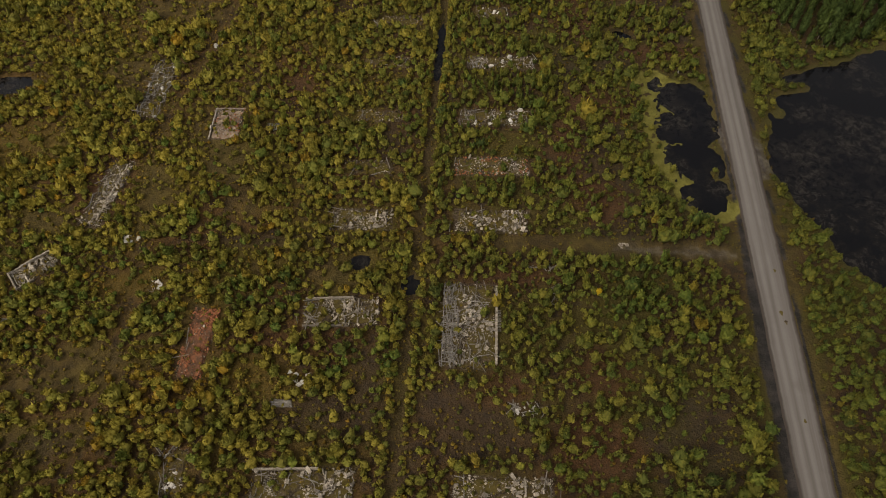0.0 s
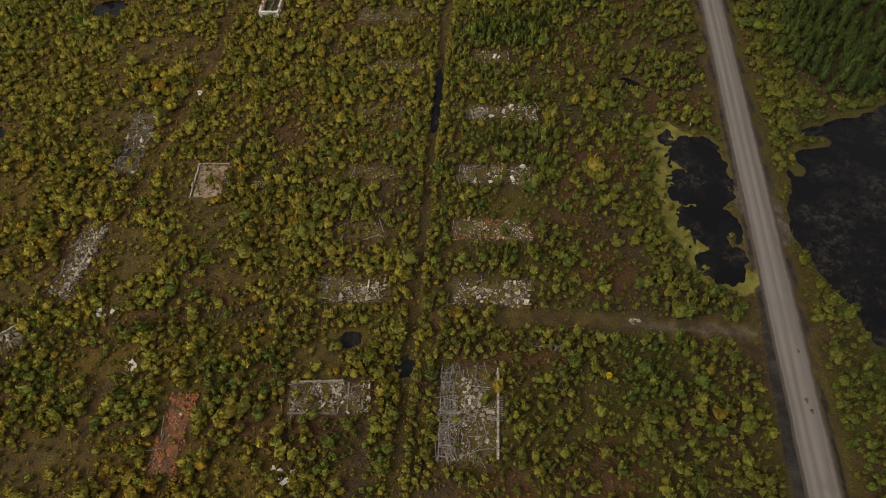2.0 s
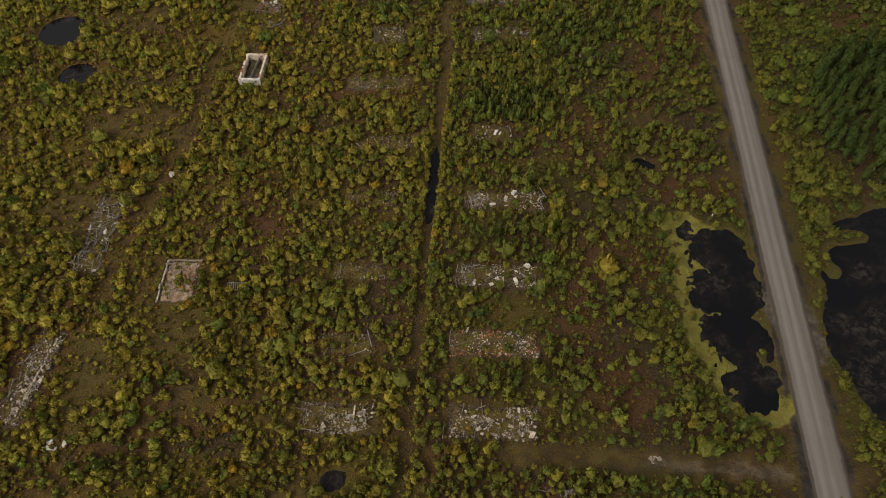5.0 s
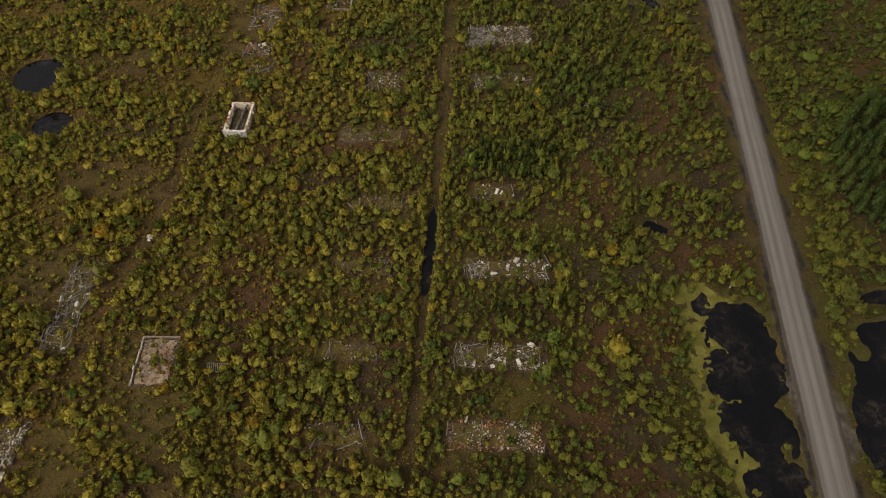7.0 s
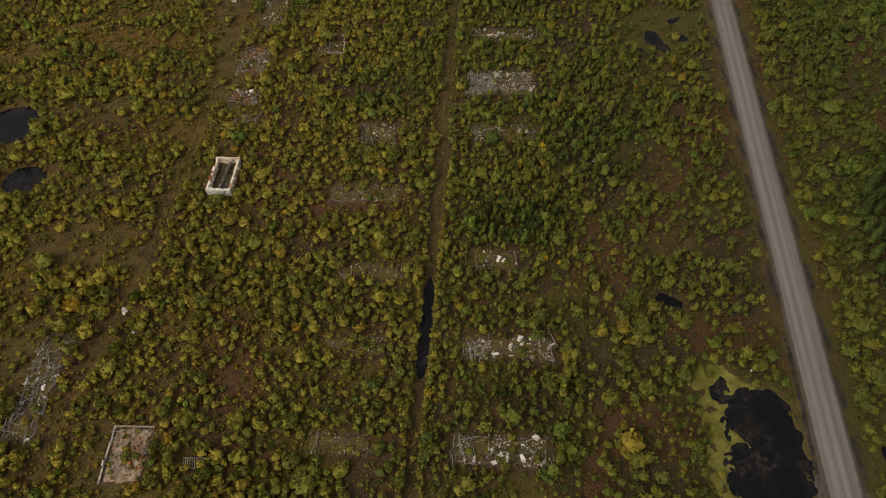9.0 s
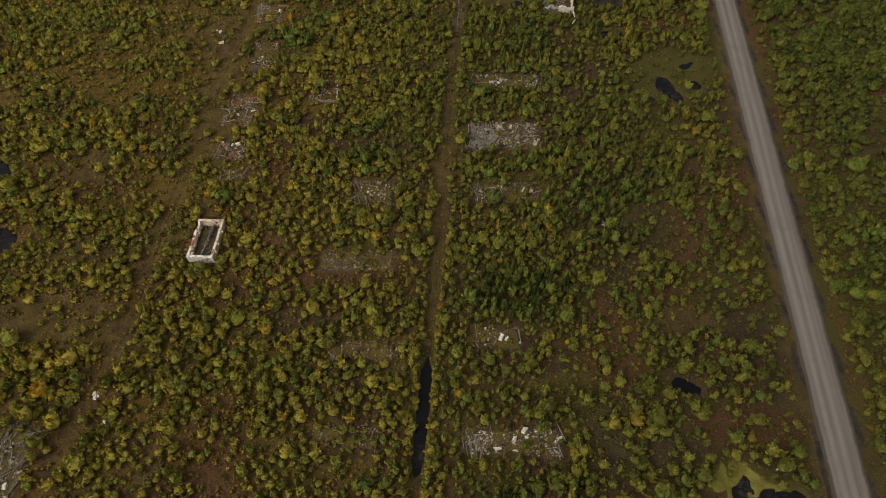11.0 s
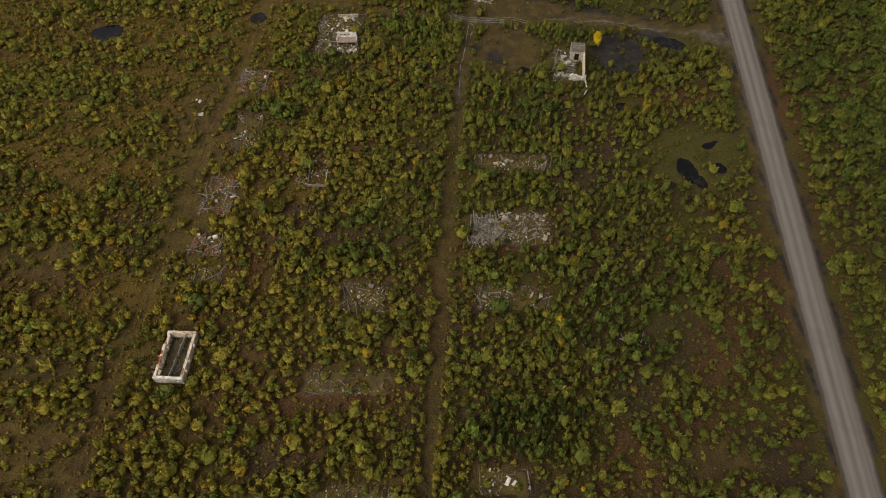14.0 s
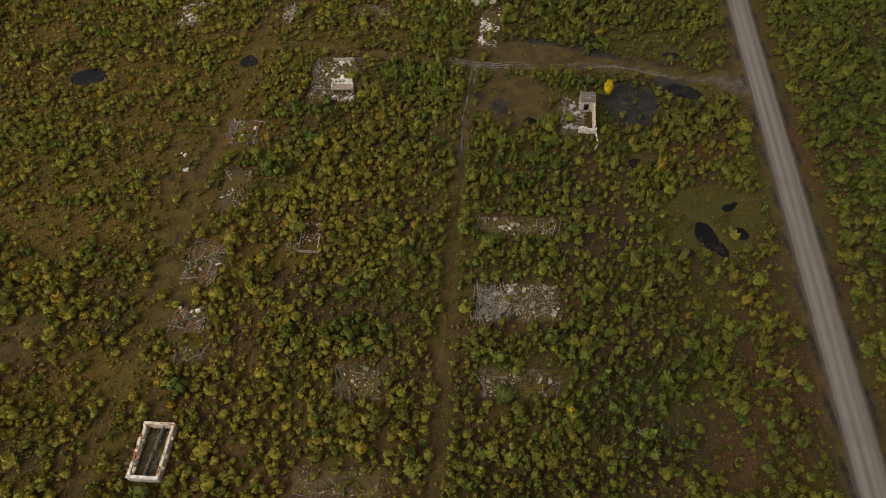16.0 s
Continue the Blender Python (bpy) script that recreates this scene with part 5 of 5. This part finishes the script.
def build_small_buildings():
    # low wall ring of a small house
    root = ruin_root("house_shell", -26.0, 159.3, -3, "low concrete shell of a small house", "ruin")
    for k, (ax, ay, bx, by, tall) in enumerate(((-2.1, -3.5, 2.1, -3.5, 1.3), (-2.1, 3.5, -0.6, 3.5, 1.7), (0.9, 3.5, 2.1, 3.5, 1.5), (-2.0, -3.2, -2.0, 3.2, 0.9), (2.0, -3.2, 2.0, 1.4, 0.8))):
        broken_wall("wall", root, ax, ay, bx, by, tall * 0.75, 0.2, CONCRETE, (), 0.5, 20 + k)
    rubble("rubble", root, 90, 5, 7.5, CONCRETE, 0.08, 0.35, 90, heap=0.12)
    for k in range(10):
        piece("beam", root, -3.4 + rnd.gauss(0, 0.6), -2 + rnd.gauss(0, 1), 0.25, rnd.uniform(1, 2.4), 0.14, 0.12, 0, 0, rnd.uniform(0, 180))

    # white upper wall over a tan floor on posts
    root = ruin_root("building_remnant", -21.9, 205.6, -2, "standing white wall with window holes over a tan floor slab", "ruin")
    broken_wall("wall", root, -2.6, 1.6, 2.6, 1.6, 3.0, 0.3, WHITEWASH, ((0.8, 1.4), (1.8, 2.4), (2.8, 3.4)), 0.15, 31, "white wall with window holes", 1.9, 2.6)
    for ax, ay, bx, by in ((-2.6, 1.6, -2.6, 0.2), (2.6, 1.6, 2.6, 0.2)):
        broken_wall("wall", root, ax, ay, bx, by, 2.3, 0.25, WHITEWASH, (), 0.7, 33)
    bm = bmesh.new()
    bmesh.ops.create_cube(bm, size=1, matrix=Matrix.Translation((0, 0.6, 1.35)) @ Matrix.Diagonal((5.5, 2.4, 0.25, 1)))
    bmesh.ops.bevel(bm, geom=bm.edges[:], offset=0.04, segments=1)
    part("floor_slab", bm, PLASTER, root, "tan concrete floor slab")
    for px in (-2.4, 0.0, 2.4):
        bm = bmesh.new()
        bmesh.ops.create_cube(bm, size=1, matrix=Matrix.Translation((px, -0.4, 0.45)) @ Matrix.Diagonal((0.3, 0.3, 1.55, 1)))
        part("post", bm, CONCRETE, root)
    for k in range(24):
        piece(rnd.choice(("white_block", "block", "block")), root, rnd.uniform(-3, 3.4), rnd.uniform(-4.2, -1.4), 0.3, rnd.uniform(0.3, 0.8), rnd.uniform(0.25, 0.5), 0.25,
              rnd.gauss(0, 12), rnd.gauss(0, 12), rnd.uniform(0, 180))
    broken_wall("back_wall", root, -3.5, 12.0, 2.0, 12.0, 1.2, 0.35, CONCRETE, (), 0.25, 36, "low grey wall stub")

    # broken block with a ribbed roof slab and a tall spine wall
    root = ruin_root("brick_block_ruin", 38.6, 193.8, -8, "half-collapsed building with pale spine wall and ribbed roof slab", "ruin")
    broken_wall("wall", root, 1.4, -4.6, 1.4, 2.8, 3.2, 0.35, PALE, ((2.6, 3.4),), 0.8, 41, "pale spine wall", 1.4, 2.4)
    broken_wall("wall", root, -2.2, -4.8, 2.0, -4.8, 2.0, 0.5, WHITEWASH, (), 1.0, 42, "white end wall")
    for k, (ax, ay, bx, by) in enumerate(((-1.9, 2.8, -1.9, 5.9), (-1.9, 2.8, 1.4, 2.8), (1.4, 2.8, 1.4, 5.9), (-1.9, 5.9, 1.4, 5.9))):
        broken_wall("wall", root, ax, ay, bx, by, 3.1, 0.3, PLASTER, ((0.9, 2.1),), 0.15, 43 + k, "", 0.2, 2.4)
    bm = bmesh.new()
    bmesh.ops.create_cube(bm, size=1, matrix=Matrix.Translation((-0.25, 4.35, 3.2)) @ Matrix.Diagonal((3.7, 3.5, 0.18, 1)))
    bmesh.ops.bevel(bm, geom=bm.edges[:], offset=0.04, segments=1)
    slab = part("roof_slab", bm, TIMBER, root, "grey ribbed roof slab")
    for k in range(6):
        bm = bmesh.new()
        bmesh.ops.create_cube(bm, size=1, matrix=Matrix.Translation((-1.95 + k * 0.68, 4.35, 3.34)) @ Matrix.Diagonal((0.12, 3.5, 0.12, 1)))
        part("roof_rib", bm, TIMBER, slab)
    for k in range(4):
        bm = bmesh.new()
        bmesh.ops.create_cube(bm, size=1, matrix=Matrix.Translation((-0.25, 2.9 + k * 0.97, 3.36)) @ Matrix.Diagonal((3.6, 0.12, 0.1, 1)))
        part("roof_rib", bm, TIMBER, slab)
    for k in range(6):
        piece("beam", root, -1.6, -3.6 + k * 1.05, 0.9, 2.6, 0.22, 0.22, 0, rnd.gauss(10, 6), rnd.gauss(0, 8))
    for k in range(8):
        piece("sheet", root, -4.5 + rnd.gauss(0, 1.2), rnd.uniform(-4, 5), 0.6, rnd.uniform(1, 2.2), rnd.uniform(0.5, 1), 0.05, rnd.gauss(0, 15), rnd.gauss(0, 15), rnd.uniform(0, 180))
    bm = bmesh.new()
    for (ax, ay), (bx, by) in (((2.0, -5.2), (2.4, -8.6)), ((2.4, -8.6), (1.7, -10.4))):
        d = Vector((bx - ax, by - ay, 0))
        m = Matrix.Translation(((ax + bx) / 2, (ay + by) / 2, 0.5)) @ d.to_track_quat("Z", "Y").to_matrix().to_4x4()
        bmesh.ops.create_cone(bm, segments=8, radius1=0.2, radius2=0.17, depth=d.length + 0.1, cap_ends=True, matrix=m)
    part("fallen_pipe", bm, WHITEWASH, root, "fallen white lagged pipe")

    # long low building at the north edge
    root = ruin_root("long_low_house", 14.0, 243.6, -3, "long low white house with dark window holes, roof caved in", "house")
    broken_wall("wall", root, -6.2, -2.0, 5.6, -2.0, 2.2, 0.35, PALE, ((1.6, 2.2), (4.0, 4.6), (7.0, 7.9), (9.6, 10.3)), 0.2, 51, "cream front wall", 0.9, 1.7)
    broken_wall("wall", root, -6.2, 2.0, 5.6, 2.0, 2.4, 0.35, PLASTER, ((2.0, 2.8), (6.0, 6.8)), 0.3, 52, "", 0.9, 1.8)
    broken_wall("wall", root, -6.2, -1.8, -6.2, 1.8, 2.4, 0.35, PLASTER, (), 0.3, 53)
    broken_wall("wall", root, 5.6, -1.8, 5.6, 1.8, 2.2, 0.35, PLASTER, (), 0.8, 54)
    broken_wall("porch_wall", root, -0.6, -2.9, 1.4, -2.9, 1.7, 0.3, WHITEWASH, (), 0.2, 55, "white porch wall")
    bm = bmesh.new()
    bmesh.ops.create_grid(bm, x_segments=14, y_segments=6, size=0.5)
    for v in bm.verts:
        v.co = (v.co.x * 11.9 - 0.3, v.co.y * 4.0, 2.15 + (0.3 - abs(v.co.y)) * 0.6 + rnd.uniform(-0.12, 0.05))
    part("roof", bm, SOOT, root, "sagging dark tarred roof")
    rubble("rubble", root, 120, 9, 3.4, CONCRETE, 0.1, 0.4, 95)


def build_small_things():
    # a bed-frame like rack of thin steel bars
    root = ruin_root("steel_rack", -44.2, 47.4, -3, "fallen grey steel rack of thin bars among bushes", "rack")
    for k in range(2):
        bm = bmesh.new()
        bmesh.ops.create_cube(bm, size=1, matrix=Matrix.Translation((0, -0.9 + 1.8 * k, 0.55)) @ Matrix.Diagonal((4.6, 0.08, 0.08, 1)))
        part("rail", bm, GREYSTEEL, root)
    for k in range(12):
        bm = bmesh.new()
        bmesh.ops.create_cube(bm, size=1, matrix=Matrix.Translation((-2.2 + k * 0.4, 0, 0.6)) @ Matrix.Rotation(0.25, 4, "Z") @ Matrix.Diagonal((0.06, 1.9, 0.06, 1)))
        part("bar", bm, GREYSTEEL, root)
    for k in range(4):
        bm = bmesh.new()
        bmesh.ops.create_cube(bm, size=1, matrix=Matrix.Translation((-2.1 + 1.4 * k, -0.9 if k % 2 else 0.9, 0.2)) @ Matrix.Diagonal((0.08, 0.08, 0.8, 1)))
        part("leg", bm, GREYSTEEL, root)

    def plank_stack(x, y, turn, n, long, label):
        root = ruin_root("plank_stack", x, y, turn, label, "planks")
        for k in range(n):
            piece("beam", root, rnd.gauss(0, 0.1), (k % 4) * 0.38 - 0.6, 0.12 + 0.16 * (k // 4), long * rnd.uniform(0.8, 1.05), 0.3, 0.14, 0, 0, rnd.gauss(0, 3))

    plank_stack(-35.8, -23.9, -3, 8, 4.2, "low stack of grey weathered planks")
    plank_stack(32.2, 111.1, -4, 7, 3.4, "low stack of grey weathered planks")
    plank_stack(-96, -4, -10, 6, 4.0, "dark wet planks on peat")

    def debris(x, y, w, l, kind, n, label):
        root = ruin_root("debris_heap", x, y, rnd.uniform(-12, 12), label, "debris")
        rubble("rubble", root, n * 8, w, l, PLASTER if kind != "beam" else TIMBER, 0.06, 0.3, int(900 + x * 3 + y), heap=0.05)
        for _ in range(n):
            s = rnd.uniform(0.3, 0.9)
            if kind == "beam":
                piece("beam", root, rnd.uniform(-0.5, 0.5) * w, rnd.uniform(-0.5, 0.5) * l, 0.2, rnd.uniform(1, 3), 0.15, 0.13, 0, rnd.gauss(0, 5), rnd.uniform(0, 180))
            else:
                piece(kind, root, rnd.uniform(-0.5, 0.5) * w, rnd.uniform(-0.5, 0.5) * l, 0.16, s, s * 0.8, s * 0.4, rnd.gauss(0, 10), rnd.gauss(0, 10), rnd.uniform(0, 180))

    for x, y, w, l, kind, n, label in (
            (10.1, -27.1, 6.3, 3.0, "beam", 14, "scattered grey boards on bare peat"), (10.3, -27.3, 4.0, 2.0, "white_block", 8, "pale lumps on bare peat"),
            (-32.8, -19.1, 4.4, 2.8, "white_block", 9, "pale lumps among bushes"), (-73.0, 15.4, 4.4, 2.2, "white_block", 16, "small heap of white rubble"),
            (38.9, 114.6, 5.4, 1.4, "beam", 9, "scattered grey boards among bushes"), (-66, 3, 5, 3, "white_block", 6, "pale lumps among bushes"),
            (34.5, 8.8, 2.0, 1.4, "block", 4, "pale lumps beside a muddy lane"), (-58.5, 185.5, 1.4, 1.0, "white_panel", 3, "white slab on bare peat"),
            (-57.0, 180.5, 1.6, 1.0, "white_block", 4, "white lumps beside a track"), (16.5, 4.0, 8.0, 1.0, "beam", 8, "scattered grey boards on peat"),
            (18.5, -3.0, 1.5, 6.0, "beam", 7, "scattered grey boards on peat"), (-60.5, 74.5, 2.4, 2.4, "white_block", 6, "pale lumps among bushes"),
            (70.4, 211.0, 1.6, 1.4, "block", 5, "tan boulders beside the road"), (-64, 79, 3, 2, "white_block", 6, "pale lumps beside a track"),
            (-54, -37.5, 2.0, 3.4, "white_panel", 7, "crumpled white sheets among bushes"), (-56, -32.5, 5.0, 2.2, "beam", 8, "scattered grey boards among bushes"),
            (24.3, 210.8, 1.4, 0.8, "block", 4, "pinkish stones on mud")):
        debris(x, y, w, l, kind, n, label)
    # a lone white post by the pond
    root = ruin_root("marker_post", 57.4, 61.2, 0, "short white painted marker post beside the pond", "post")
    bm = bmesh.new()
    bmesh.ops.create_cone(bm, segments=10, radius1=0.16, radius2=0.13, depth=1.5, cap_ends=True, matrix=Matrix.Translation((0, 0, 0.6)))
    bmesh.ops.bevel(bm, geom=[e for e in bm.edges if e.calc_face_angle(0) > 1], offset=0.03, segments=1)
    part("shaft", bm, WHITEWASH, root)
    # shallow potholes in the road
    for x, y, r in ((62.6, -8.9, 0.42), (62.9, -11.0, 0.36), (64.2, 1.0, 0.3), (60.2, -31, 0.3)):
        bm = bmesh.new()
        rim = [bm.verts.new((x + r * (0.8 + 0.35 * math.sin(3 * a + x)) * math.cos(a), y + 1.4 * r * math.sin(a), 0.425)) for a in [k * math.pi / 7 for k in range(14)]]
        bm.faces.new(rim)
        tagged(part("pothole", bm, SOOT, None), "small dark wet pothole in the gravel", "pothole", kind="structure")


build_house()
build_small_buildings()
build_small_things()
